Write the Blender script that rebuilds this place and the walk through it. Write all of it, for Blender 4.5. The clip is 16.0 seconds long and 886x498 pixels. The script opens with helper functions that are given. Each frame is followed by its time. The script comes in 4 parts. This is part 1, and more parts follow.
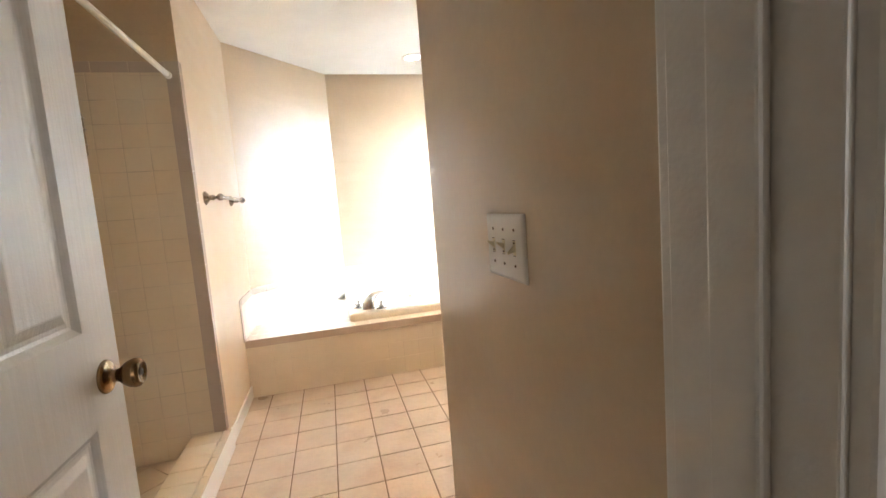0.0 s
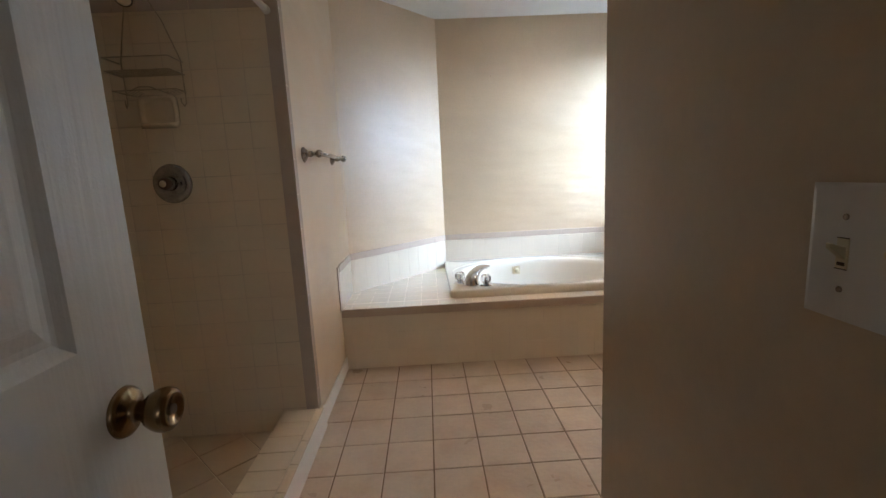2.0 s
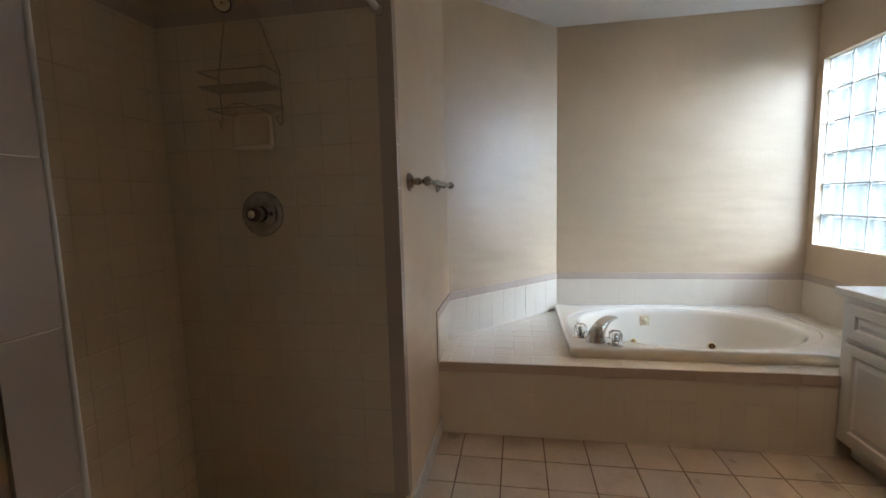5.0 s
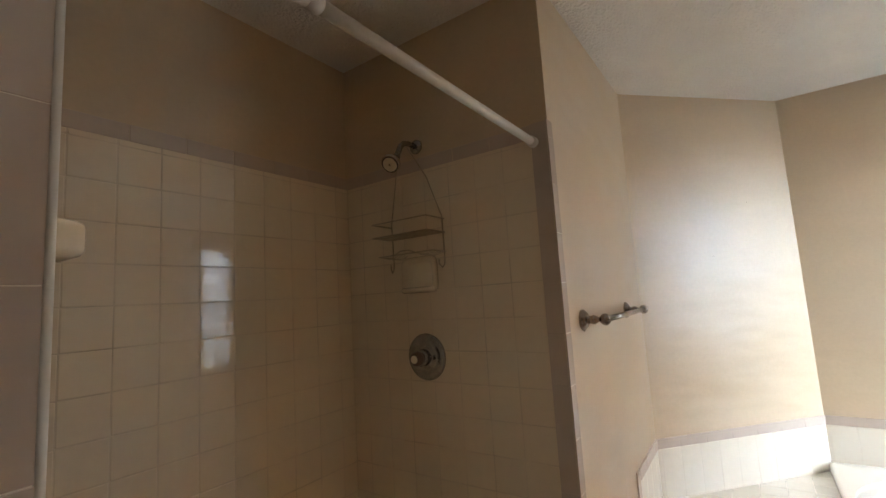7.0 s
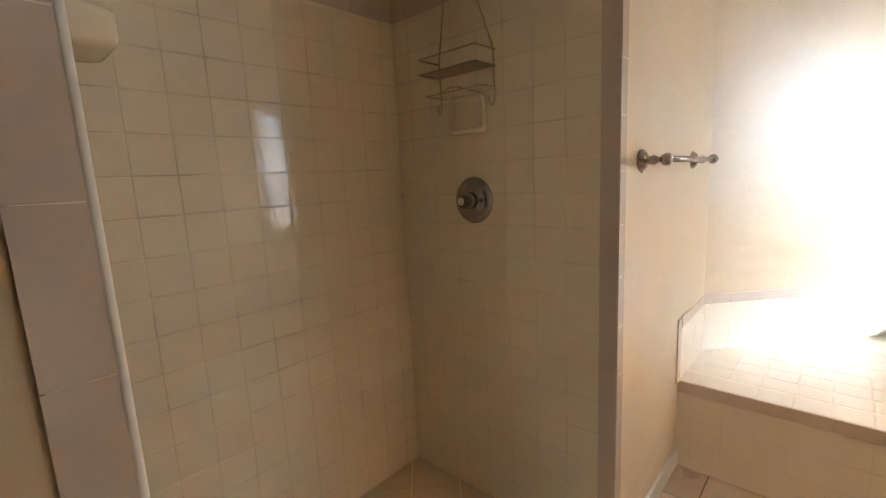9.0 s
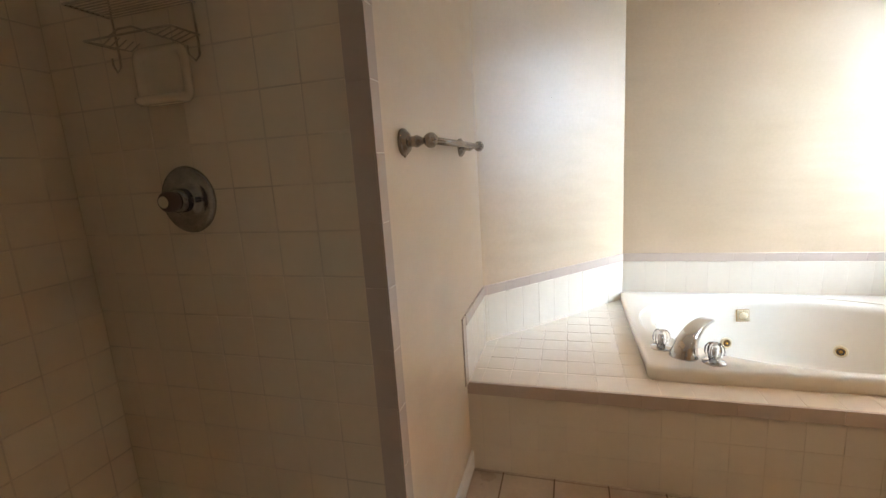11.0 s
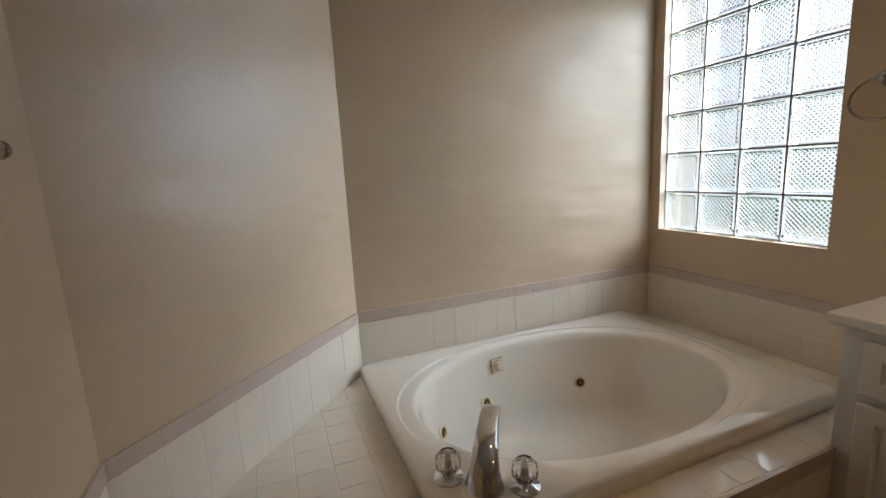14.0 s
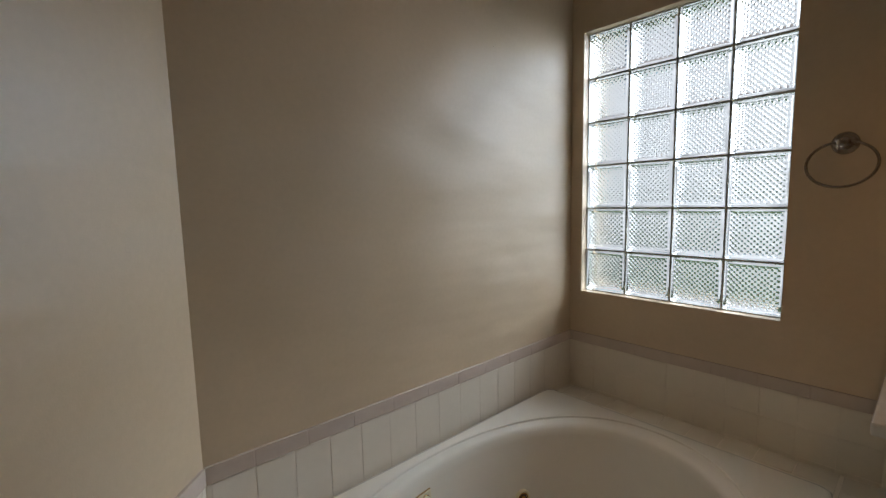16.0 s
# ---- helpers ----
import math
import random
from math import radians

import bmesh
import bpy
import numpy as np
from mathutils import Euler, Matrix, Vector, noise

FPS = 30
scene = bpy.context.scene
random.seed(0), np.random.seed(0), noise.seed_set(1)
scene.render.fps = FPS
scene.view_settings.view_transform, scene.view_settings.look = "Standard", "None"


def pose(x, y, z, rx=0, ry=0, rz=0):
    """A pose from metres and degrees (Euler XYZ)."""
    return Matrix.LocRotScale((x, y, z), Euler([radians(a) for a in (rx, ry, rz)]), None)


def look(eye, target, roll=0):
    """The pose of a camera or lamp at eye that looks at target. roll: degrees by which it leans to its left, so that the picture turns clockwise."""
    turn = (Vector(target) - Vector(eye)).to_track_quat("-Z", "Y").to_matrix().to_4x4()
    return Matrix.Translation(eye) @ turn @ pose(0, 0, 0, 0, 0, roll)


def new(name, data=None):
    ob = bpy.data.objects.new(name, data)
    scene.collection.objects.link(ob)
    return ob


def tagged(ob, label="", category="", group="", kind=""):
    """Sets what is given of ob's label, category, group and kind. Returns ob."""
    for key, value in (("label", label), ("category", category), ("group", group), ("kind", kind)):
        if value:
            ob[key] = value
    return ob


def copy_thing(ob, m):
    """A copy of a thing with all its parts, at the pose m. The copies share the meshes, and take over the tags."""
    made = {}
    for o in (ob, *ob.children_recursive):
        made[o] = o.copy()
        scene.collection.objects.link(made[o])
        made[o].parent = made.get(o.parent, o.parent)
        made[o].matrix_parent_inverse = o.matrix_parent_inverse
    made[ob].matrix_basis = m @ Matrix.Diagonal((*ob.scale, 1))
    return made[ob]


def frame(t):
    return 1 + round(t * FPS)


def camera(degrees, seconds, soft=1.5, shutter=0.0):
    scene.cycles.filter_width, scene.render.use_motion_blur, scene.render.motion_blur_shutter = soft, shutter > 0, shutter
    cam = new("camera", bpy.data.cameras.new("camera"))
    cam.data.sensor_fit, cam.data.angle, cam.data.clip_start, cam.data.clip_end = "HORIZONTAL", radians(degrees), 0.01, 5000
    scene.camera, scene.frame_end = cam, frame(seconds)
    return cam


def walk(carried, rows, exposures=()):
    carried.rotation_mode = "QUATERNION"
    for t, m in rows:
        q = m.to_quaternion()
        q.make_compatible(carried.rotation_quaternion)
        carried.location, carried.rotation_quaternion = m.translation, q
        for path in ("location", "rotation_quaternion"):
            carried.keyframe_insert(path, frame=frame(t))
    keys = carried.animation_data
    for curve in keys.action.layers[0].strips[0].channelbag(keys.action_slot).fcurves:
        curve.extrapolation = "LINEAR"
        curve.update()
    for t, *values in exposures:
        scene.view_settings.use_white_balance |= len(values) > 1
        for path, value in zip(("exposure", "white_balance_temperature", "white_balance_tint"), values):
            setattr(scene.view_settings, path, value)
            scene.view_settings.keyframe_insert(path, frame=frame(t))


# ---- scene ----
cam = camera(90.7, 16.0)
PATH = [
    (0, (0.415, 0.169, 1.186), (0.904, 2.098, 0.984), -4.4),
    (0.5, (0.413, 0.379, 1.193), (0.845, 2.318, 0.967), -2.8),
    (1, (0.412, 0.48, 1.173), (0.756, 2.423, 0.846), -1.8),
    (1.5, (0.379, 0.53, 1.164), (0.676, 2.474, 0.804), -1.6),
    (2, (0.37, 0.589, 1.183), (0.429, 2.561, 0.854), -2.8),
    (2.5, (0.359, 0.607, 1.188), (0.367, 2.578, 0.849), -2.6),
    (3, (0.345, 0.636, 1.183), (0.36, 2.61, 0.864), -2.3),
    (3.2, (0.339, 0.654, 1.192), (0.345, 2.628, 0.874), -2.5),
    (5.3, (0.176, 1.106, 1.264), (-0.201, 3.063, 1.096), -1.4),
    (5.5, (0.157, 1.149, 1.287), (-0.247, 3.106, 1.198), -1.5),
    (6, (0.169, 1.206, 1.328), (-0.461, 3.104, 1.297), -4.0),
    (6.5, (0.219, 1.247, 1.379), (-0.712, 3.014, 1.48), -2.8),
    (7, (0.267, 1.255, 1.407), (-0.864, 2.889, 1.638), -3.5),
    (7.5, (0.284, 1.249, 1.402), (-1.001, 2.764, 1.624), -3.9),
    (8, (0.283, 1.255, 1.365), (-1.104, 2.695, 1.403), -3.7),
    (8.5, (0.272, 1.268, 1.327), (-1.114, 2.698, 1.141), -3.3),
    (9, (0.27, 1.287, 1.291), (-1.069, 2.738, 0.971), -2.8),
    (9.5, (0.245, 1.337, 1.256), (-0.931, 2.912, 0.887), -3.8),
    (10, (0.189, 1.44, 1.254), (-0.716, 3.192, 0.921), -4.2),
    (10.2, (0.182, 1.478, 1.256), (-0.641, 3.267, 0.91), -3.9),
    (12.5, (0.251, 2.066, 1.234), (0.216, 4.03, 0.86), -3.4),
    (13, (0.252, 2.241, 1.258), (0.458, 4.189, 0.853), -2.4),
    (13.5, (0.208, 2.443, 1.266), (0.697, 4.349, 0.906), -3.7),
    (14, (0.199, 2.568, 1.255), (0.921, 4.399, 0.902), -3.1),
    (14.5, (0.242, 2.705, 1.249), (1.063, 4.504, 0.952), -3.1),
    (15, (0.289, 2.857, 1.25), (1.208, 4.594, 0.878), -1.7),
    (15.5, (0.269, 3.044, 1.267), (1.432, 4.64, 0.95), -1.4),
    (16, (0.282, 3.209, 1.331), (1.597, 4.699, 1.11), -1.3),
]
# seconds, stops
STOPS = [(0.0, 1.75, 6350), (0.5, 0.88, 6200), (1.0, 0.58, 6000), (1.5, 0.28, 5950), (2.0, 0.15, 5900), (2.5, -0.08, 5850), (3.0, -0.27, 5800), (5.5, -0.45, 6000), (6.0, -0.34, 6050),
         (6.5, 0.15, 6300), (7.0, 0.38, 6450), (8.0, 1.02, 6600), (9.0, 1.1, 6600), (9.5, 1.0, 6500), (10.0, 0.75, 6450), (12.5, -0.36, 6250), (13.5, -1.08, 6700), (14.0, -1.22, 6800),
         (14.5, -1.42, 6850), (15.0, -1.58, 6900), (16.0, -1.83, 6950)]
EXPOSURES = [(t, stops, kelvin, 18 if t > 11 else 15) for t, stops, kelvin in STOPS]
walk(cam, [(t, look(eye, target, roll)) for t, eye, target, roll in PATH], EXPOSURES)

# ---- plan: walls run along x and y, metres ----
XL, XR = -0.2, 2.174            # wall with the towel bar, wall with the glass blocks
YB, YD = 4.4, 3.235             # wall behind the tub, front of the tub deck
AX, AY = 0.506, 3.648           # ends of the angled wall: (XL, AY) and (AX, YB)
XS, YS = 0.712, 1.43            # wall with the switches and its end
SX, SY0, SY1 = -1.107, 1.358, 2.545   # shower: back, near side, far side
CEIL = 2.44
DECK = 0.39
RIM = 0.445
WY0, WY1, WZ0, WZ1 = 3.555, 4.340, 0.878, 2.077   # glass block window
DY0, DY1 = 0.345, 0.465         # wall with the door
T = 0.11                        # wall tile pitch

# ---- light ----
world = bpy.data.worlds.new("world")
scene.world = world
world.use_nodes = True
wn = world.node_tree
sky = wn.nodes.new("ShaderNodeTexSky")
sky.sky_type = "NISHITA"
sky.sun_disc = False
sky.sun_elevation = radians(48)
sky.sun_rotation = radians(60)
wn.links.new(sky.outputs[0], wn.nodes["Background"].inputs[0])
wn.nodes["Background"].inputs[1].default_value = 0.12


def area_light(name, m, sx, sy, power, colour):
    data = bpy.data.lights.new(name, "AREA")
    data.shape, data.size, data.size_y = "RECTANGLE", sx, sy
    data.energy, data.color = power, colour
    ob = new(name, data)
    ob.matrix_world = m
    return ob


# daylight that falls on the glass block window, and a fill lamp added in the unseen room before the door
area_light("window_daylight", look((5.1, 1.85, 3.4), (2.2, 3.95, 1.5)), 5.2, 3.8, 2900, (0.70, 0.865, 1.0))
area_light("bedroom_fill", look((2.0, -4.05, 1.5), (1.2, 0, 1.2)), 1.6, 1.3, 9.5, (1.0, 0.93, 0.82))


def downlight(name, x, y, power):
    data = bpy.data.lights.new(name, "SPOT")
    data.energy, data.color = power, (1.0, 0.64, 0.33)
    data.spot_size, data.spot_blend, data.shadow_soft_size = radians(125), 0.7, 0.045
    ob = new(name, data)
    ob.matrix_world = look((x, y, CEIL - 0.012), (x, y, 0))


downlight("tub_bulb", 1.234, 3.94, 4)
downlight("vanity_bulb", 1.446, 2.60, 56)

# ---- materials ----


def material(name, colour, rough=0.5, metal=0.0, spec=0.5, var=0.06, scale=6.0, fine=90.0, bump=0.0, bump_scale=120.0,
             wave=0.0, wave_scale=(3.0, 3.0, 7.0), island=0.0, rough_var=0.05, stain=None, coat=0.0):
    """A surface with two scales of colour variation, fine relief, slow waviness and variation from piece to piece."""
    m = bpy.data.materials.new(name)
    m.use_nodes = True
    nt = m.node_tree
    b = nt.nodes["Principled BSDF"]
    b.inputs["Metallic"].default_value = metal
    b.inputs["Specular IOR Level"].default_value = spec
    b.inputs["Coat Weight"].default_value = coat
    tc = nt.nodes.new("ShaderNodeTexCoord")
    geo = nt.nodes.new("ShaderNodeNewGeometry")
    n1 = nt.nodes.new("ShaderNodeTexNoise")
    n1.inputs["Scale"].default_value, n1.inputs["Detail"].default_value = scale, 4.0
    n2 = nt.nodes.new("ShaderNodeTexNoise")
    n2.inputs["Scale"].default_value, n2.inputs["Detail"].default_value = fine, 2.0
    for n in (n1, n2):
        nt.links.new(geo.outputs["Position"], n.inputs["Vector"])
    add = nt.nodes.new("ShaderNodeMath")
    add.operation = "MULTIPLY_ADD"
    nt.links.new(n2.outputs["Fac"], add.inputs[0])
    add.inputs[1].default_value = 0.4
    nt.links.new(n1.outputs["Fac"], add.inputs[2])
    last = add.outputs[0]
    if island:
        info = nt.nodes.new("ShaderNodeObjectInfo")
        more = nt.nodes.new("ShaderNodeMath")
        more.operation = "MULTIPLY_ADD"
        nt.links.new(info.outputs["Random"], more.inputs[0])
        more.inputs[1].default_value = island
        nt.links.new(last, more.inputs[2])
        last = more.outputs[0]
    ramp = nt.nodes.new("ShaderNodeMapRange")
    nt.links.new(last, ramp.inputs["Value"])
    ramp.inputs["From Min"].default_value, ramp.inputs["From Max"].default_value = 0.4, 1.0 + island
    ramp.inputs["To Min"].default_value, ramp.inputs["To Max"].default_value = 1 - var, 1 + var
    mul = nt.nodes.new("ShaderNodeVectorMath")
    mul.operation = "SCALE"
    mul.inputs[0].default_value = colour
    nt.links.new(ramp.outputs[0], mul.inputs["Scale"])
    colour_out = mul.outputs[0]
    if stain:
        n3 = nt.nodes.new("ShaderNodeTexNoise")
        n3.inputs["Scale"].default_value, n3.inputs["Detail"].default_value = stain[1], 6.0
        nt.links.new(geo.outputs["Position"], n3.inputs["Vector"])
        r3 = nt.nodes.new("ShaderNodeMapRange")
        nt.links.new(n3.outputs["Fac"], r3.inputs["Value"])
        r3.inputs["From Min"].default_value, r3.inputs["From Max"].default_value = 0.5, 0.75
        r3.inputs["To Max"].default_value = stain[2]
        mix = nt.nodes.new("ShaderNodeMix")
        mix.data_type = "RGBA"
        nt.links.new(r3.outputs[0], mix.inputs["Factor"])
        nt.links.new(colour_out, mix.inputs["A"])
        mix.inputs["B"].default_value = (*stain[0], 1)
        colour_out = mix.outputs["Result"]
    nt.links.new(colour_out, b.inputs["Base Color"])
    rr = nt.nodes.new("ShaderNodeMapRange")
    nt.links.new(n1.outputs["Fac"], rr.inputs["Value"])
    rr.inputs["From Min"].default_value, rr.inputs["From Max"].default_value = 0.3, 0.7
    rr.inputs["To Min"].default_value, rr.inputs["To Max"].default_value = max(rough - rough_var, 0.02), rough + rough_var
    nt.links.new(rr.outputs[0], b.inputs["Roughness"])
    normal = None
    if wave:
        mp = nt.nodes.new("ShaderNodeMapping")
        mp.inputs["Scale"].default_value = wave_scale
        nt.links.new(geo.outputs["Position"], mp.inputs["Vector"])
        nw = nt.nodes.new("ShaderNodeTexNoise")
        nw.inputs["Scale"].default_value, nw.inputs["Detail"].default_value = 1.0, 1.5
        nt.links.new(mp.outputs[0], nw.inputs["Vector"])
        bw = nt.nodes.new("ShaderNodeBump")
        bw.inputs["Distance"].default_value = wave
        nt.links.new(nw.outputs["Fac"], bw.inputs["Height"])
        normal = bw.outputs[0]
    if bump:
        nb = nt.nodes.new("ShaderNodeTexNoise")
        nb.inputs["Scale"].default_value, nb.inputs["Detail"].default_value = bump_scale, 3.0
        nt.links.new(geo.outputs["Position"], nb.inputs["Vector"])
        bb = nt.nodes.new("ShaderNodeBump")
        bb.inputs["Distance"].default_value = bump
        nt.links.new(nb.outputs["Fac"], bb.inputs["Height"])
        if normal:
            nt.links.new(normal, bb.inputs["Normal"])
        normal = bb.outputs[0]
    if normal:
        nt.links.new(normal, b.inputs["Normal"])
    return m


def glow(name, colour, strength):
    m = bpy.data.materials.new(name)
    m.use_nodes = True
    b = m.node_tree.nodes["Principled BSDF"]
    b.inputs["Base Color"].default_value = (*colour, 1)
    b.inputs["Emission Color"].default_value = (*colour, 1)
    b.inputs["Emission Strength"].default_value = strength
    return m


def block_glass(name):
    """Slightly grey pressed glass."""
    m = bpy.data.materials.new(name)
    m.use_nodes = True
    nt = m.node_tree
    b = nt.nodes["Principled BSDF"]
    b.inputs["Base Color"].default_value = (0.86, 0.90, 0.91, 1)
    b.inputs["Transmission Weight"].default_value = 1.0
    b.inputs["Roughness"].default_value = 0.02
    b.inputs["IOR"].default_value = 1.48
    return m


def clear(name, colour, rough=0.02):
    m = bpy.data.materials.new(name)
    m.use_nodes = True
    b = m.node_tree.nodes["Principled BSDF"]
    b.inputs["Base Color"].default_value = (*colour, 1)
    b.inputs["Transmission Weight"].default_value = 1.0
    b.inputs["Roughness"].default_value = rough
    b.inputs["IOR"].default_value = 1.32
    return m


PAINT = material("cream_paint", (0.572, 0.44, 0.295), 0.38, spec=0.75, var=0.075, scale=3.2, fine=60, bump=0.0003, bump_scale=260, wave=0.015, wave_scale=(2.1, 2.1, 6.5), rough_var=0.085, stain=((0.45, 0.365, 0.275), 2.4, 0.25))
CEILING = material("textured_ceiling", (0.80, 0.78, 0.74), 0.85, var=0.06, scale=3, fine=120, bump=0.013, bump_scale=85)
DECK_TILE = material("almond_deck_tile", (0.76, 0.693, 0.588), 0.05, var=0.04, scale=5, fine=40, island=0.25, wave=0.0008, wave_scale=(22, 22, 22), rough_var=0.03)
TILE = material("cream_tile", (0.76, 0.652, 0.50), 0.05, var=0.04, scale=5, fine=40, island=0.25, wave=0.0008, wave_scale=(22, 22, 22), rough_var=0.03)
MAUVE = material("mauve_trim_tile", (0.55, 0.455, 0.385), 0.15, var=0.06, scale=9, fine=60, island=0.3, wave=0.0008, wave_scale=(22, 22, 22))
SHOWER_GROUT = material("shower_grout", (0.66, 0.56, 0.43), 0.9, var=0.15, scale=8, fine=150, bump=0.0008, bump_scale=300, stain=((0.28, 0.21, 0.13), 3.5, 0.45))
GROUT = material("grout", (0.76, 0.69, 0.59), 0.9, var=0.12, scale=8, fine=150, bump=0.0008, bump_scale=300, stain=((0.28, 0.21, 0.13), 3.5, 0.35))
FLOOR_TILE = material("beige_floor_tile", (0.57, 0.475, 0.385), 0.36, var=0.2, scale=5.5, fine=55, island=0.35, bump=0.0012, bump_scale=45, rough_var=0.1, stain=((0.46, 0.30, 0.21), 6.0, 0.45))
FLOOR_GROUT = material("dark_floor_grout", (0.21, 0.145, 0.095), 0.95, var=0.2, scale=9, fine=160, bump=0.001, bump_scale=260)
SHOWER_TILE = material("shower_floor_tile", (0.52, 0.42, 0.31), 0.35, var=0.1, scale=8, fine=60, island=0.3)
ACRYLIC = material("tub_acrylic", (0.80, 0.75, 0.66), 0.05, var=0.02, scale=3, fine=30, rough_var=0.02, coat=0.3)
WHITE = material("white_gloss_paint", (0.74, 0.73, 0.70), 0.34, var=0.04, scale=5, fine=70, bump=0.0005, bump_scale=160)
DOOR = material("white_door_paint", (0.66, 0.65, 0.62), 0.36, var=0.05, scale=4, fine=50, wave=0.0010, wave_scale=(95, 95, 3.5), bump=0.0003, bump_scale=200)
BRASS = material("antique_brass", (0.22, 0.145, 0.072), 0.23, metal=1.0, var=0.3, scale=30, fine=140)
CHROME = material("chrome", (0.64, 0.63, 0.62), 0.07, metal=1.0, var=0.06, scale=20, fine=120)
NICKEL = material("brushed_nickel", (0.33, 0.29, 0.26), 0.225, metal=1.0, var=0.12, scale=25, fine=200, rough_var=0.03)
OLD_CHROME = material("water_marked_chrome", (0.36, 0.36, 0.37), 0.22, metal=1.0, var=0.3, scale=35, fine=150, stain=((0.25, 0.20, 0.15), 30, 0.5))
WIRE = material("dull_steel_wire", (0.47, 0.39, 0.29), 0.35, metal=1.0, var=0.25, scale=40, fine=150)
GOLD = material("gold_jet_fitting", (0.62, 0.38, 0.10), 0.2, metal=1.0, var=0.15, scale=60, fine=150)
IVORY = material("ivory_plastic", (0.72, 0.64, 0.45), 0.34, var=0.04, scale=20, fine=100)
PLASTIC = material("white_plastic", (0.72, 0.69, 0.64), 0.35, var=0.03, scale=12, fine=80)
SLOT = material("dark_slot", (0.07, 0.045, 0.03), 0.6, var=0.1, scale=30, fine=100)
MORTAR = material("block_mortar", (0.38, 0.39, 0.35), 0.7, var=0.1, scale=20, fine=150)
CARPET = material("beige_carpet", (0.40, 0.34, 0.27), 0.95, var=0.12, scale=5, fine=200, bump=0.004, bump_scale=300)
MARBLE = material("cultured_marble", (0.78, 0.77, 0.74), 0.12, var=0.05, scale=6, fine=30)
GROUND = material("outdoor_grass", (0.07, 0.10, 0.04), 0.9, var=0.3, scale=2, fine=30)
# emissive panel in place of the bright outdoors, brightness mottled by noise
BACKDROP_GLOW = bpy.data.materials.new("mottled_backdrop_glow")
BACKDROP_GLOW.use_nodes = True
hn = BACKDROP_GLOW.node_tree
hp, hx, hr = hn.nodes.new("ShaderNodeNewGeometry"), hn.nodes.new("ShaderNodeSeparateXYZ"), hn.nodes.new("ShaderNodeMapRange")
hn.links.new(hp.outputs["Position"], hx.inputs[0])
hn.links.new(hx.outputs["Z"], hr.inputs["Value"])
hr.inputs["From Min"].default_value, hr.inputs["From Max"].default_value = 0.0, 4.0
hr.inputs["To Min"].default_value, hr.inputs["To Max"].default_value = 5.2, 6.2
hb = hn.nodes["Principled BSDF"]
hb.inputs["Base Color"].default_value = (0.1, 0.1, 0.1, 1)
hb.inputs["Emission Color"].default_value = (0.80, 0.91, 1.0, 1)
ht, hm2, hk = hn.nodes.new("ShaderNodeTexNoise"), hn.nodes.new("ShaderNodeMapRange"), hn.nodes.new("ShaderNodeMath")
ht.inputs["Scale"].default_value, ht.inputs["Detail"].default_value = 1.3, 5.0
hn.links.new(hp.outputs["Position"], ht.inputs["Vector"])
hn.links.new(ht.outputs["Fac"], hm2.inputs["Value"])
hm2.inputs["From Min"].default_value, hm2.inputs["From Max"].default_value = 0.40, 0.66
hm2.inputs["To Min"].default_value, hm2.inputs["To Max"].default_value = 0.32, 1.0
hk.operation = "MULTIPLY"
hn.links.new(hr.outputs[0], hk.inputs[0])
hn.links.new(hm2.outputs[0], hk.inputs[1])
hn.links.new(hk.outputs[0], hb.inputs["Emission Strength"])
GLASS = block_glass("patterned_block_glass")
CRYSTAL = clear("clear_acrylic", (0.95, 0.96, 0.97))
BULB = glow("lamp_lens", (1.0, 0.86, 0.66), 14.0)
MIRROR = material("silvered_mirror", (0.86, 0.88, 0.87), 0.02, metal=1.0, var=0.01, scale=3, fine=30)
DRAIN = material("brown_rubber", (0.10, 0.06, 0.04), 0.6)

# ---- building helpers ----


def link(name, bm, mat, parent=None, label="", smooth=False, bevel=0.0, kind=""):
    bmesh.ops.recalc_face_normals(bm, faces=bm.faces)
    me = bpy.data.meshes.new(name)
    if smooth:
        for f in bm.faces:
            f.smooth = True
    bm.to_mesh(me)
    bm.free()
    me.materials.append(mat)
    ob = new(name, me)
    if parent:
        ob.parent = parent
    if bevel:
        b = ob.modifiers.new("bevel", "BEVEL")
        b.width, b.segments, b.limit_method = bevel, 2, "ANGLE"
    return tagged(ob, label, kind=kind)


def part(name, bm, mat, parent, label="", smooth=False, bevel=0.0):
    return link(name, bm, mat, parent, label, smooth, bevel)


def empty(name, m, label, category, kind="", group=""):
    ob = new(name)
    ob.matrix_world = m
    return tagged(ob, label, category, group, kind)


def add_box(bm, x0, x1, y0, y1, z0, z1):
    v = [bm.verts.new((x, y, z)) for z in (z0, z1) for x, y in ((x0, y0), (x1, y0), (x1, y1), (x0, y1))]
    for f in ((3, 2, 1, 0), (4, 5, 6, 7), (0, 1, 5, 4), (1, 2, 6, 5), (2, 3, 7, 6), (3, 0, 4, 7)):
        bm.faces.new([v[i] for i in f])
    return bm


def box(*spans):
    bm = bmesh.new()
    for s in spans:
        add_box(bm, *s)
    return bm


def prism(poly, z0, z1):
    bm = bmesh.new()
    a = [bm.verts.new((x, y, z0)) for x, y in poly]
    b = [bm.verts.new((x, y, z1)) for x, y in poly]
    bm.faces.new(a[::-1])
    bm.faces.new(b)
    n = len(poly)
    for i in range(n):
        bm.faces.new((a[i], a[(i + 1) % n], b[(i + 1) % n], b[i]))
    return bm


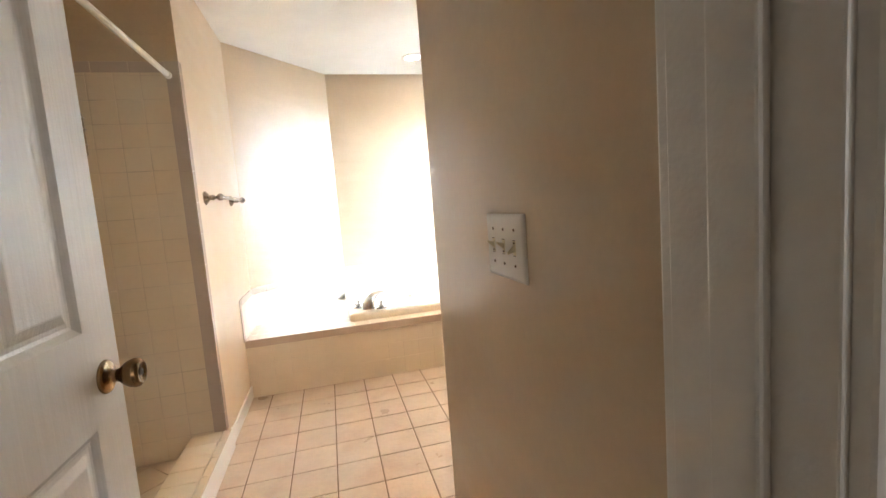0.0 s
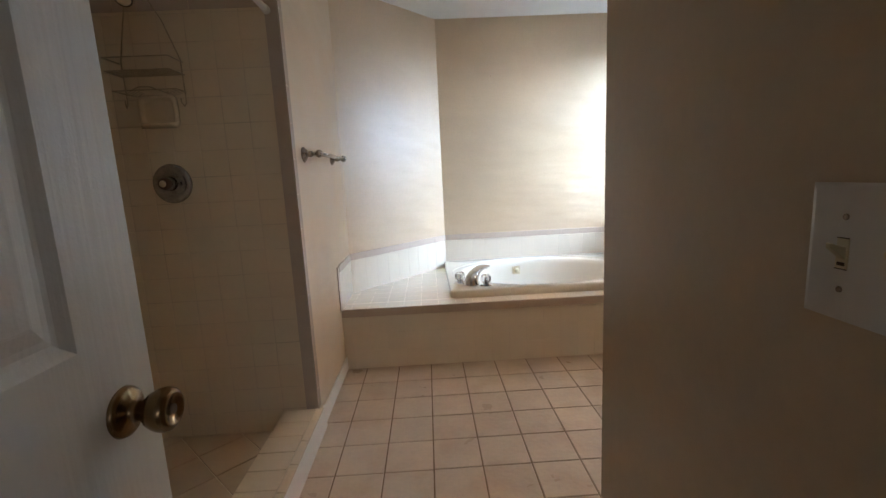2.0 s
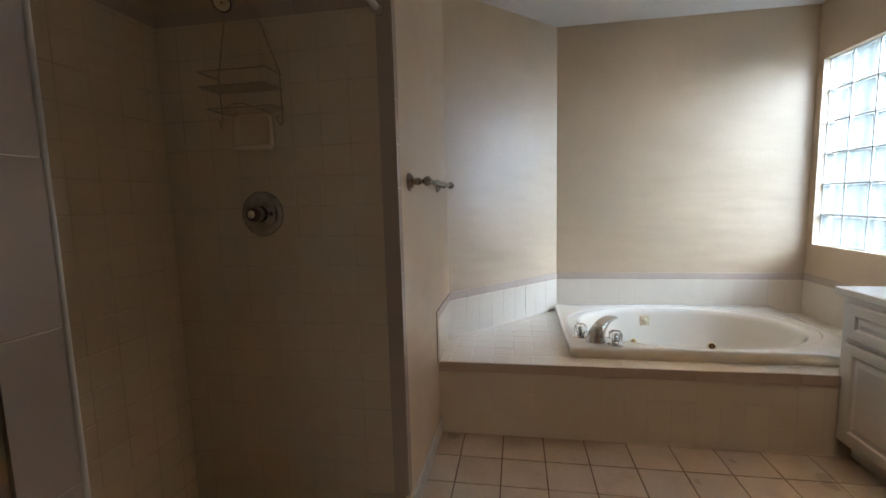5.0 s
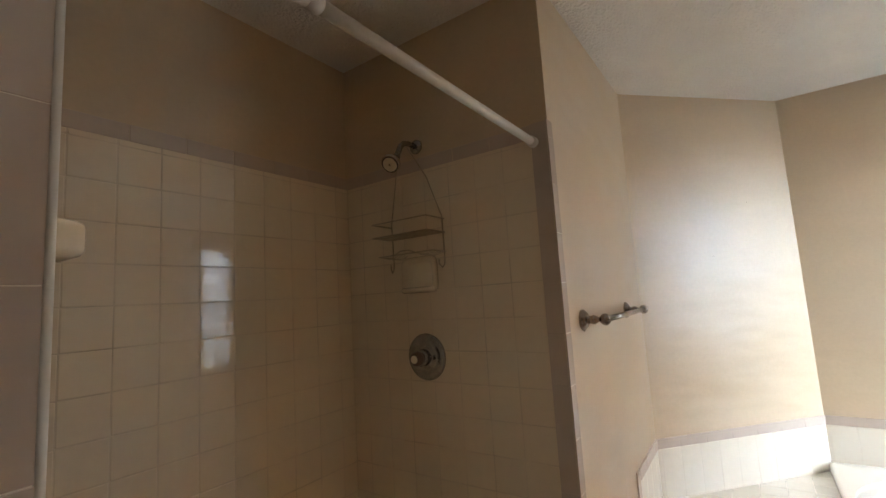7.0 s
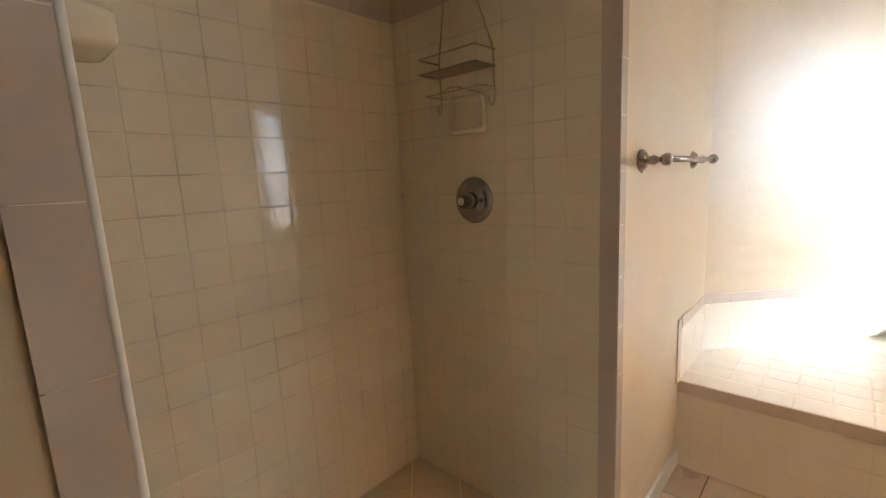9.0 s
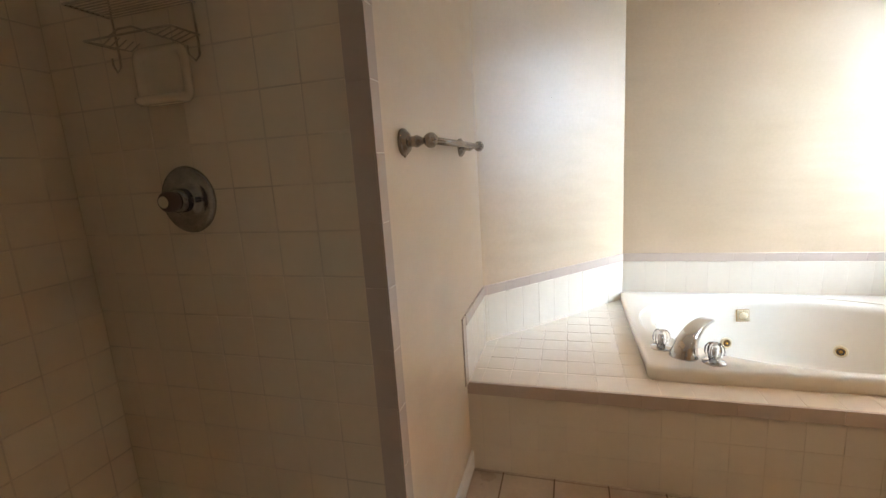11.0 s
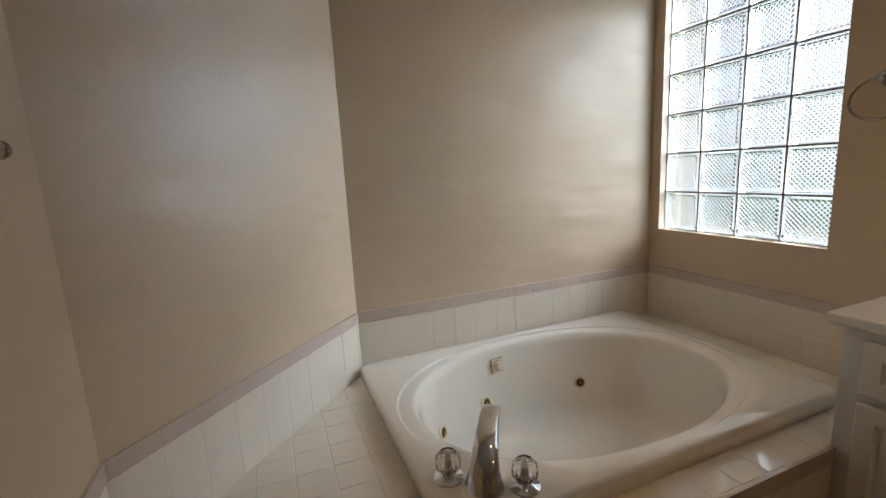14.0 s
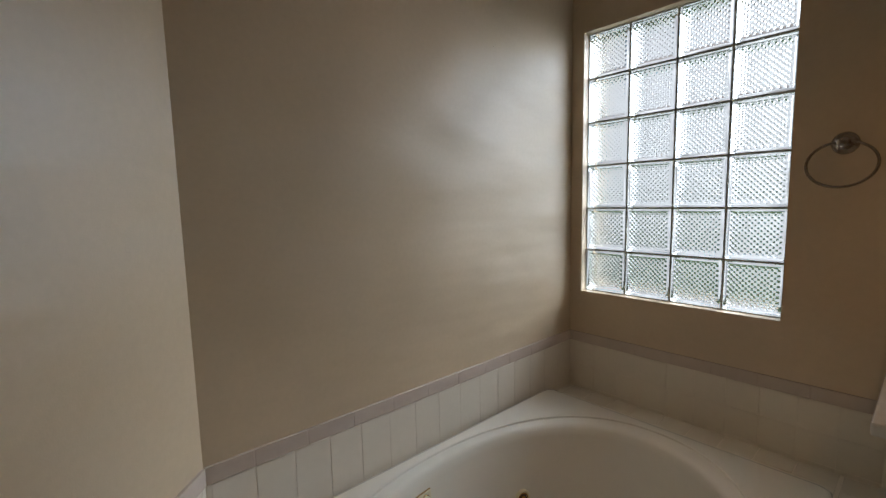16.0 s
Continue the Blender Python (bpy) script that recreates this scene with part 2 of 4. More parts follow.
def rings(rows, close_start=True, close_end=True):
    """A skin over rings of points, each ring of the same length."""
    bm = bmesh.new()
    made = [[bm.verts.new(p) for p in r] for r in rows]
    n = len(made[0])
    for a, b in zip(made, made[1:]):
        for i in range(n):
            bm.faces.new((a[i], a[(i + 1) % n], b[(i + 1) % n], b[i]))
    if close_start:
        bm.faces.new(made[0][::-1])
    if close_end:
        bm.faces.new(made[-1])
    return bm


def lathe(profile, m=None, n=28, capped=True):
    """Profile of (radius, height) turned round z, then set by m."""
    m = m or Matrix.Identity(4)
    return rings([[m @ Vector((max(r, 1e-4) * math.cos(2 * math.pi * i / n), max(r, 1e-4) * math.sin(2 * math.pi * i / n), h)) for i in range(n)]
                  for r, h in profile], capped, capped)


def tube(points, r, n=8, closed=False):
    """A round wire or pipe along points; r is one radius or one for each point."""
    pts = [Vector(p) for p in points]
    rows, count = [], len(pts)
    side = None
    for i, p in enumerate(pts):
        a = pts[(i - 1) % count] if closed or i else p
        b = pts[(i + 1) % count] if closed or i < count - 1 else p
        d = (b - a).normalized()
        if side is None:
            side = d.orthogonal().normalized()
        side = (side - d * side.dot(d)).normalized()
        up = d.cross(side)
        rad = r[i] if isinstance(r, (list, tuple)) else r
        rows.append([p + rad * (math.cos(2 * math.pi * k / n) * side + math.sin(2 * math.pi * k / n) * up) for k in range(n)])
    if closed:
        bm = rings(rows, False, False)
        bm.verts.ensure_lookup_table()
        m0, m1 = bm.verts[:n], bm.verts[-n:]
        for k in range(n):
            bm.faces.new((m1[k], m1[(k + 1) % n], m0[(k + 1) % n], m0[k]))
        return bm
    return rings(rows)


def clip(poly, edge_a, edge_b):
    """The part of a polygon on the left of the line from edge_a to edge_b."""
    def inside(p):
        return (edge_b[0] - edge_a[0]) * (p[1] - edge_a[1]) - (edge_b[1] - edge_a[1]) * (p[0] - edge_a[0])
    out = []
    for i, p in enumerate(poly):
        q = poly[(i + 1) % len(poly)]
        a, b = inside(p), inside(q)
        if a >= 0:
            out.append(p)
        if (a > 0 > b) or (a < 0 < b):
            t = a / (a - b)
            out.append((p[0] + t * (q[0] - p[0]), p[1] + t * (q[1] - p[1])))
    return out


TILE_MESHES = {}


def tile_mesh(name, poly, thick, mat, bevel):
    key = (name, thick, mat.name, tuple((round(x, 4), round(y, 4)) for x, y in poly))
    if key in TILE_MESHES:
        return TILE_MESHES[key]
    n = len(poly)
    rows = []
    for inset, z in ((0.0, 0.0), (0.0, thick - bevel), (bevel * 0.4, thick - bevel * 0.35), (bevel * 1.2, thick)):
        for x, y in poly:
            d = math.hypot(x, y) or 1
            k = max(0.2, 1 - inset * 1.35 / d)
            rows.append((x * k, y * k, z))
    faces = [(r * n + i, r * n + (i + 1) % n, (r + 1) * n + (i + 1) % n, (r + 1) * n + i) for r in range(3) for i in range(n)]
    faces.append(tuple(range(3 * n, 4 * n)))
    me = bpy.data.meshes.new(name)
    me.from_pydata(rows, [], faces)
    for i, p in enumerate(me.polygons):
        p.use_smooth = i < 3 * n and i >= n
    me.materials.append(mat)
    TILE_MESHES[key] = me
    return me


TILT = random.Random(4)


def tiles(parent, name, plane, region, u0, v0, pu, pv, mat, thick=0.006, gap=0.003, bevel=0.0015, tilt=0.25, turn=0.0, keep=None):
    """Tiles on a plane (a matrix whose z leaves the wall), laid on a grid through (u0, v0) and cut to a convex region."""
    us, vs = [p[0] for p in region], [p[1] for p in region]
    ca, sa = math.cos(turn), math.sin(turn)
    cu, cv = (min(us) + max(us)) / 2, (min(vs) + max(vs)) / 2
    reach = math.hypot(max(us) - min(us), max(vs) - min(vs)) / 2 if turn else 0
    lo_u, hi_u = (cu - reach, cu + reach) if turn else (min(us), max(us))
    lo_v, hi_v = (cv - reach, cv + reach) if turn else (min(vs), max(vs))
    g = gap / 2
    for i in range(math.floor((lo_u - u0) / pu) - 1, math.ceil((hi_u - u0) / pu) + 1):
        for j in range(math.floor((lo_v - v0) / pv) - 1, math.ceil((hi_v - v0) / pv) + 1):
            a, b, c, d = u0 + i * pu + g, u0 + (i + 1) * pu - g, v0 + j * pv + g, v0 + (j + 1) * pv - g
            poly = [(a, c), (b, c), (b, d), (a, d)]
            if turn:
                poly = [(cu + (x - cu) * ca - (y - cv) * sa, cv + (x - cu) * sa + (y - cv) * ca) for x, y in poly]
            for k in range(len(region)):
                poly = clip(poly, region[k], region[(k + 1) % len(region)]) if len(poly) > 2 else []
            clean = [p for k, p in enumerate(poly) if math.dist(p, poly[k - 1]) > 0.0015]
            if len(clean) < 3:
                continue
            area = abs(sum(p[0] * clean[k - 1][1] - p[1] * clean[k - 1][0] for k, p in enumerate(clean))) / 2
            if area < 0.00012 or min(max(p[k] for p in clean) - min(p[k] for p in clean) for k in (0, 1)) < 0.006:
                continue
            mu, mv = sum(p[0] for p in clean) / len(clean), sum(p[1] for p in clean) / len(clean)
            me = tile_mesh(name, [(p[0] - mu, p[1] - mv) for p in clean], thick, mat, bevel)
            ob = new(name, me)
            ob.parent = parent
            ob.matrix_local = plane @ pose(mu, mv, TILT.uniform(-0.0004, 0.0004), TILT.uniform(-tilt, tilt), TILT.uniform(-tilt, tilt), 0)


def plane_of(origin, u, v):
    u, v = Vector(u).normalized(), Vector(v).normalized()
    w = u.cross(v)
    m = Matrix.Identity(4)
    for k, a in enumerate((u, v, w)):
        for r in range(3):
            m[r][k] = a[r]
    m.translation = origin
    return m


def rect(a, b, c, d):
    return [(a, c), (b, c), (b, d), (a, d)]


def setting(name, bm, mat, label, category, bevel=0.0):
    return tagged(link(name, bm, mat, None, label, bevel=bevel), category=category, kind="structure")


# ---- the shell ----
floor = setting("floor", box((XL - 0.02, XR + 0.1, DY0, YD + 0.05, -0.12, -0.004)), FLOOR_GROUT,
                "beige square ceramic floor tiles with dark brown grout", "floor")
ceiling = setting("ceiling", box((-1.25, XR + 0.16, DY0, YB + 0.13, CEIL, CEIL + 0.1)), CEILING,
                  "white ceiling with a rough sprayed texture", "ceiling")
wall_left = setting("wall_left", box((-0.35, XL, SY1 + 0.006, AY, -0.1, CEIL)), PAINT, "cream painted wall carrying a towel bar", "wall")
wall_angled = setting("wall_angled", prism([(XL, AY), (AX, YB), (AX, YB + 0.13), (-0.35, YB + 0.13), (-0.35, AY)], -0.1, CEIL), PAINT,
                      "cream semi-gloss painted diagonal wall beside the tub", "wall")
wall_back = setting("wall_back", box((AX, XR + 0.16, YB, YB + 0.13, -0.1, CEIL)), PAINT, "cream semi-gloss painted wall behind the tub", "wall")
wall_window = setting("wall_window", box((XR, XR + 0.16, YS - 0.12, YB, -0.1, WZ0), (XR, XR + 0.16, YS - 0.12, YB, WZ1, CEIL),
                                         (XR, XR + 0.16, YS - 0.12, WY0, WZ0, WZ1), (XR, XR + 0.16, WY1, YB, WZ0, WZ1)), PAINT,
                      "cream painted wall round the glass block window", "wall")
wall_switch = setting("wall_switch", box((XS, XS + 0.12, DY1, YS, -0.1, CEIL)), PAINT, "cream painted wall with the light switches", "wall", 0.004)
wall_south = setting("wall_south", box((XS + 0.12, XR, YS - 0.12, YS, -0.1, CEIL)), PAINT, "cream painted wall", "wall")
wall_entry = setting("wall_entry", box((XL - 0.12, XL, DY1, SY0 - 0.006, -0.1, CEIL)), PAINT, "cream painted wall beside the shower", "wall")
wall_door = setting("wall_door", box((-1.25, -0.05, DY0, DY1, -0.1, CEIL), (0.70, XR + 0.16, DY0, DY1, -0.1, CEIL), (-0.05, 0.70, DY0, DY1, 2.07, CEIL)), PAINT,
                    "cream painted wall round the doorway", "wall")
shower_wall_back = setting("shower_wall_back", box((SX - 0.126, SX - 0.006, SY0 - 0.12, SY1 + 0.13, -0.1, CEIL)), PAINT,
                           "cream wall tiled with square glossy tiles to head height", "shower wall")
shower_wall_far = setting("shower_wall_far", box((SX - 0.006, -0.35, SY1 + 0.006, SY1 + 0.13, -0.1, CEIL)), PAINT,
                          "cream wall tiled with square glossy tiles below bare paint", "shower wall")
shower_wall_near = setting("shower_wall_near", box((SX - 0.006, XL - 0.12, SY0 - 0.12, SY0 - 0.006, -0.1, CEIL)), PAINT,
                           "cream tiled shower side wall", "shower wall")
shower_floor = setting("shower_floor", box((SX - 0.006, XL - 0.02, SY0 - 0.006, SY1 + 0.006, -0.12, 0.012)), GROUT,
                       "beige shower floor tiles laid diagonally", "shower floor")
# thin beds of grout behind the wall tiles
setting("grout_bed_back", box((SX - 0.006, SX - 0.0009, SY0, SY1, 0.01, 1.950)), SHOWER_GROUT, "cream tile grout, stained in places", "grout")
setting("grout_bed_far", box((SX - 0.0009, XL - 0.012, SY1 + 0.0009, SY1 + 0.006, 0.01, 1.950)), SHOWER_GROUT, "cream tile grout, stained in places", "grout")
setting("grout_bed_near", box((SX - 0.0009, XL - 0.012, SY0 - 0.006, SY0 - 0.0009, 0.01, 1.950)), SHOWER_GROUT, "cream tile grout", "grout")

# the unseen room before the door, plain, with an assumed window opening
setting("bedroom_floor", box((-2.5, 3.2, -4.2, DY0, -0.12, 0.0)), CARPET, "plain beige carpet before the door", "carpet")
setting("bedroom_ceiling", box((-2.5, 3.2, -4.2, DY0, CEIL, CEIL + 0.1)), CEILING, "white textured ceiling", "ceiling")
setting("bedroom_walls", box((-2.62, -2.5, -4.2, DY1, -0.1, CEIL), (3.2, 3.32, -4.2, DY1, -0.1, CEIL), (-2.5, -1.25, DY0, DY1, -0.1, CEIL),
                             (XR + 0.16, 3.2, DY0, DY1, -0.1, CEIL), (-2.62, 1.2, -4.32, -4.2, -0.1, CEIL), (2.8, 3.32, -4.32, -4.2, -0.1, CEIL),
                             (1.2, 2.8, -4.32, -4.2, -0.1, 0.85), (1.2, 2.8, -4.32, -4.2, 2.15, CEIL)), PAINT, "plain cream bedroom walls", "wall")
# added glowing panel, seen only through the glass blocks
setting("backdrop", box((9.0, 9.05, -12, 22, -0.5, 7.0)), BACKDROP_GLOW, "pale glowing panel standing in for daylight beyond the window", "backdrop")
setting("ground", box((-60, 60, -60, 60, -0.6, -0.5)), GROUND, "grass outside the house", "ground")

# ---- doorway and door ----
jamb = empty("door_frame", pose(0, 0, 0), "white painted wooden door frame", "door frame", "structure")
for x0, x1, stop in ((-0.05, -0.03, 1), (0.68, 0.70, -1)):
    part("jamb", box((x0, x1, DY0 - 0.004, DY1 + 0.002, 0, 2.05)), WHITE, jamb, bevel=0.002)
    s = (x1, x1 + 0.011) if stop > 0 else (x0 - 0.011, x0)
    part("door_stop", box((*s, DY1 - 0.085, DY1 - 0.045, 0, 2.03)), WHITE, jamb, bevel=0.003)
part("head_jamb", box((-0.03, 0.68, DY0 - 0.004, DY1 + 0.002, 2.03, 2.05)), WHITE, jamb, bevel=0.002)
for y0, y1 in ((DY0 - 0.018, DY0 - 0.001), (DY1 + 0.003, DY1 + 0.02)):
    inner = y0 > DY1
    part("casing", box((-0.095, -0.036, y0, y1, 0, 2.115)), WHITE, jamb, bevel=0.004)
    part("casing", box((0.686, XS - 0.001 if inner else 0.745, y0, y1, 0, 2.115)), WHITE, jamb, bevel=0.004)
    part("casing", box((-0.036, 0.686, y0, y1, 2.056, 2.115)), WHITE, jamb, bevel=0.004)
part("threshold", box((-0.03, 0.68, DY0, DY1, -0.004, 0.006)), WHITE, jamb, bevel=0.002)


def six_panel_door(m, width=0.706, height=2.02, thick=0.035):
    """A moulded six-panel door, hinged at its origin, reaching along +x, its face towards -y."""
    d = empty("door_1", m, "open white six-panel moulded door with wood grain", "door", "structure")
    xs = [0, 0.112, 0.307, 0.399, 0.594, width]
    zs = [0, 0.22, 0.82, 1.00, 1.60, 1.70, 1.90, height]
    for a, b in ((0, 1), (2, 3), (4, 5)):
        part("stile", box((xs[a], xs[b], 0, thick, 0, height)), DOOR, d)
    for c in (1, 3):
        for a, b in ((0, 1), (2, 3), (4, 5), (6, 7)):
            part("rail", box((xs[c], xs[c + 1], 0, thick, zs[a], zs[b])), DOOR, d)
        for a in (1, 3, 5):
            x0, x1, z0, z1 = xs[c], xs[c + 1], zs[a], zs[a + 1]
            rows = []
            for y0, sgn in ((0.0, 1), (thick, -1)):
                side = [(k, y0 + sgn * e) for k, e in ((0.0, 0.0), (0.004, 0.0025), (0.012, 0.0085), (0.018, 0.0095), (0.026, 0.0085), (0.042, 0.003), (0.045, 0.0025))]
                if sgn < 0:
                    side = side[::-1]
                block = [[(x0 + k, y, z0 + k), (x1 - k, y, z0 + k), (x1 - k, y, z1 - k), (x0 + k, y, z1 - k)] for k, y in side]
                rows.append(block)
            part("panel", rings(rows[0][::-1] + rows[1][::-1]), DOOR, d)
    return d


leaf = six_panel_door(pose(-0.03, DY1 + 0.004, 0.008, 0, 0, 89.6))
for sgn, y in ((-1, 0.0), (1, 0.035)):
    m = pose(0.645, y, 0.902, 90 if sgn < 0 else -90)
    knob = part("door_handle", lathe([(0.0, 0), (0.031, 0), (0.0325, 0.002), (0.031, 0.006), (0.026, 0.009), (0.015, 0.0115), (0.0125, 0.016), (0.0125, 0.024),
                                      (0.016, 0.029), (0.022, 0.035), (0.0265, 0.044), (0.028, 0.052), (0.0265, 0.059), (0.022, 0.063), (0.018, 0.0635), (0.0165, 0.061), (0.0, 0.0605)], m),
                BRASS, leaf, "antique brass round door knob with rosette", smooth=True)
    part("keyhole", lathe([(0.0, 0.0), (0.0065, 0.0), (0.0065, 0.0022), (0.004, 0.003), (0.0, 0.003)], m @ pose(0, 0, 0.0603)), SLOT, knob)
part("latch_plate", box((0.7062, 0.7078, 0.006, 0.029, 0.874, 0.93)), BRASS, leaf, "brass latch plate")
for z in (0.2, 1.0, 1.8):
    part("hinge", lathe([(0.0, -0.045), (0.006, -0.045), (0.006, 0.045), (0.0, 0.045)], pose(-0.004, -0.006, z), 12), BRASS, leaf, "brass hinge barrel", smooth=True)

# ---- tub deck ----
deck = empty("tub_deck", pose(0, 0, 0), "cream tiled platform round the sunken tub", "tub deck", "structure")
part("platform", box((XL, XR, YD + 0.0025, 3.40, -0.05, DECK - 0.0012), (XL, 0.52, 3.40, AY, -0.05, DECK - 0.0012), (1.90, XR, 3.40, YB, -0.05, DECK - 0.0012)), GROUT, deck)
part("platform", prism([(XL, AY), (0.52, AY), (0.52, YB), (AX, YB)], -0.05, DECK - 0.0012), GROUT, deck)

# ---- tub ----
CX, CY = 1.220, 3.862
TX0, TX1, TY0, TY1 = 0.488, 1.961, 3.354, 4.378


def superellipse(a, b, p, t):
    c, s = math.cos(t), math.sin(t)
    return a * math.copysign(abs(c) ** (2 / p), c), b * math.copysign(abs(s) ** (2 / p), s)


def rect_ring(inset, z, corner, n):
    """Points on a rounded rectangle round the tub, met by even turns from its middle."""
    hx, hy = (TX1 - TX0) / 2 - inset, (TY1 - TY0) / 2 - inset
    mx, my = (TX0 + TX1) / 2, (TY0 + TY1) / 2
    out = []
    for i in range(n):
        t = 2 * math.pi * i / n
        dx, dy = superellipse(0.66, 0.43, 2.15, t)
        k = 1 / max(abs(dx) / hx, abs(dy) / hy)
        x, y = dx * k, dy * k
        ax, ay = hx - corner, hy - corner
        if abs(x) > ax and abs(y) > ay:
            vx, vy = abs(x) - ax, abs(y) - ay
            d = math.hypot(vx, vy) or 1
            x, y = math.copysign(ax + vx / d * corner, x), math.copysign(ay + vy / d * corner, y)
        out.append((mx + x, my + y, z))
    return out


def oval_ring(a, b, z, n, p=2.15, cx=CX, cy=CY):
    return [(cx + q[0], cy + q[1], z) for q in (superellipse(a, b, p, 2 * math.pi * i / n) for i in range(n))]


N = 160
tub = empty("bathtub", pose(0, 0, 0), "white oval whirlpool bathtub set in the tiled deck", "bathtub")
shell = [rect_ring(0.012, DECK - 0.02, 0.02, N), rect_ring(0.002, DECK + 0.004, 0.025, N), rect_ring(0.0, DECK + 0.02, 0.028, N), rect_ring(0.001, RIM - 0.014, 0.03, N),
         rect_ring(0.006, RIM - 0.004, 0.032, N), rect_ring(0.018, RIM, 0.034, N)]
shell += [oval_ring(0.692, 0.470, RIM, N), oval_ring(0.6895, 0.4675, RIM - 0.0002, N), oval_ring(0.6885, 0.4665, RIM - 0.0012, N), oval_ring(0.6875, 0.4655, RIM - 0.0060, N), oval_ring(0.6865, 0.4645, RIM - 0.0070, N), oval_ring(0.680, 0.458, RIM - 0.0070, N),
          oval_ring(0.640, 0.436, RIM - 0.008, N), oval_ring(0.628, 0.428, RIM - 0.011, N), oval_ring(0.618, 0.419, RIM - 0.021, N), oval_ring(0.610, 0.412, RIM - 0.045, N),
          oval_ring(0.590, 0.396, RIM - 0.14, N), oval_ring(0.562, 0.372, RIM - 0.24, N), oval_ring(0.530, 0.345, RIM - 0.325, N, 2.2), oval_ring(0.500, 0.318, RIM - 0.366, N, 2.25), oval_ring(0.460, 0.280, RIM - 0.386, N, 2.3),
          oval_ring(0.38, 0.22, RIM - 0.394, N, 2.3), oval_ring(0.2, 0.11, RIM - 0.398, N), oval_ring(0.02, 0.01, RIM - 0.40, N)]
part("shell", rings(shell, False, True), ACRYLIC, tub, smooth=True)


def on_tub(angle, z):
    """A place on the basin's side and the way in from it."""
    t = radians(angle)
    k = (RIM - 0.045 - z) / 0.195
    a, b = 0.610 - 0.048 * k, 0.412 - 0.040 * k
    x, y = superellipse(a, b, 2.15, t)
    nrm = Vector((-x / a ** 2, -y / b ** 2, 0.25 / a)).normalized()
    return Matrix.Translation((CX + x, CY + y, z)) @ nrm.to_track_quat("Z", "Y").to_matrix().to_4x4()


for angle, z in ((59.5, 0.20), (109.5, 0.207), (145, 0.211)):
    m = on_tub(angle, z)
    jet = part("jet", lathe([(0.0, -0.004), (0.031, -0.004), (0.031, 0.003), (0.027, 0.0065), (0.0185, 0.0065), (0.0175, 0.002), (0.0, 0.002)], m), IVORY, tub, "ivory water jet ring", smooth=True)
    part("gold_ring", lathe([(0.0172, 0.0060), (0.0176, 0.0076), (0.0200, 0.0078), (0.0208, 0.0062)], m, 28, False), GOLD, jet, "thin gold ring", smooth=True)
    part("recess", lathe([(0.0, 0.0021), (0.0172, 0.0021), (0.0172, 0.0034), (0.0, 0.0034)], m), SLOT, jet, "dark jet opening", smooth=True)
    part("nozzle", lathe([(0.0075, 0.003), (0.0088, 0.007), (0.0072, 0.0085), (0.0058, 0.007), (0.0050, 0.0036), (0.0, 0.0036)], m), GOLD, jet, "gold jet nozzle", smooth=True)
m = on_tub(100, 0.352)
plate = part("overflow_plate", box((-0.030, 0.030, -0.030, 0.030, -0.006, 0.006)), IVORY, tub, "square ivory overflow plate", bevel=0.003)
plate.matrix_local = m
part("gold_trim", box((-0.0325, 0.0325, -0.0325, 0.0325, -0.006, 0.0015)), GOLD, plate, "thin gold edge", bevel=0.001)
part("gold_collar", lathe([(0.0, 0.0055), (0.0235, 0.0055), (0.0230, 0.0075), (0.0, 0.0076)]), GOLD, plate, "gold collar", smooth=True)
part("overflow_knob", lathe([(0.0, 0.005), (0.021, 0.005), (0.0215, 0.009), (0.015, 0.011), (0.013, 0.02), (0.008, 0.022), (0.0, 0.022)]), IVORY, plate, "round ivory knob", smooth=True)

# ---- tub filler: spout and two clear knobs ----


def tub_spout(x, y, way):
    s = empty("tub_spout", pose(x, y, RIM, 0, 0, way), "curved chrome tub spout on the rim", "faucet")
    rows = []
    path = [(0.0, 0.0, 0.054, 0.050), (0.0, 0.005, 0.054, 0.050), (0.006, 0.022, 0.046, 0.043), (0.020, 0.044, 0.040, 0.035), (0.045, 0.063, 0.036, 0.027), (0.085, 0.079, 0.033, 0.020),
            (0.130, 0.088, 0.031, 0.0155), (0.180, 0.090, 0.030, 0.0125), (0.225, 0.086, 0.029, 0.010), (0.246, 0.081, 0.0285, 0.009), (0.249, 0.079, 0.025, 0.006)]
    for k, (px, pz, half_w, half_t) in enumerate(path):
        a, b = path[max(k - 1, 0)], path[min(k + 1, len(path) - 1)]
        d = Vector((b[0] - a[0], 0, b[1] - a[1])).normalized()
        nrm = Vector((-d.z, 0, d.x))
        if k < 2:
            nrm = Vector((-1, 0, 0))
        ring = [superellipse(half_w, half_t, 2.2 if k < 3 else 3.4, 2 * math.pi * i / 36) for i in range(36)]
        rows.append([Vector((px, 0, pz)) + nrm * v + Vector((0, u, 0)) for u, v in ring])
    part("spout", rings(rows), CHROME, s, smooth=True)
    part("aerator", lathe([(0.0, 0.0), (0.011, 0.0), (0.011, 0.012), (0.0, 0.012)], pose(0.228, 0, 0.066), 16), CHROME, s, smooth=True)
    return s


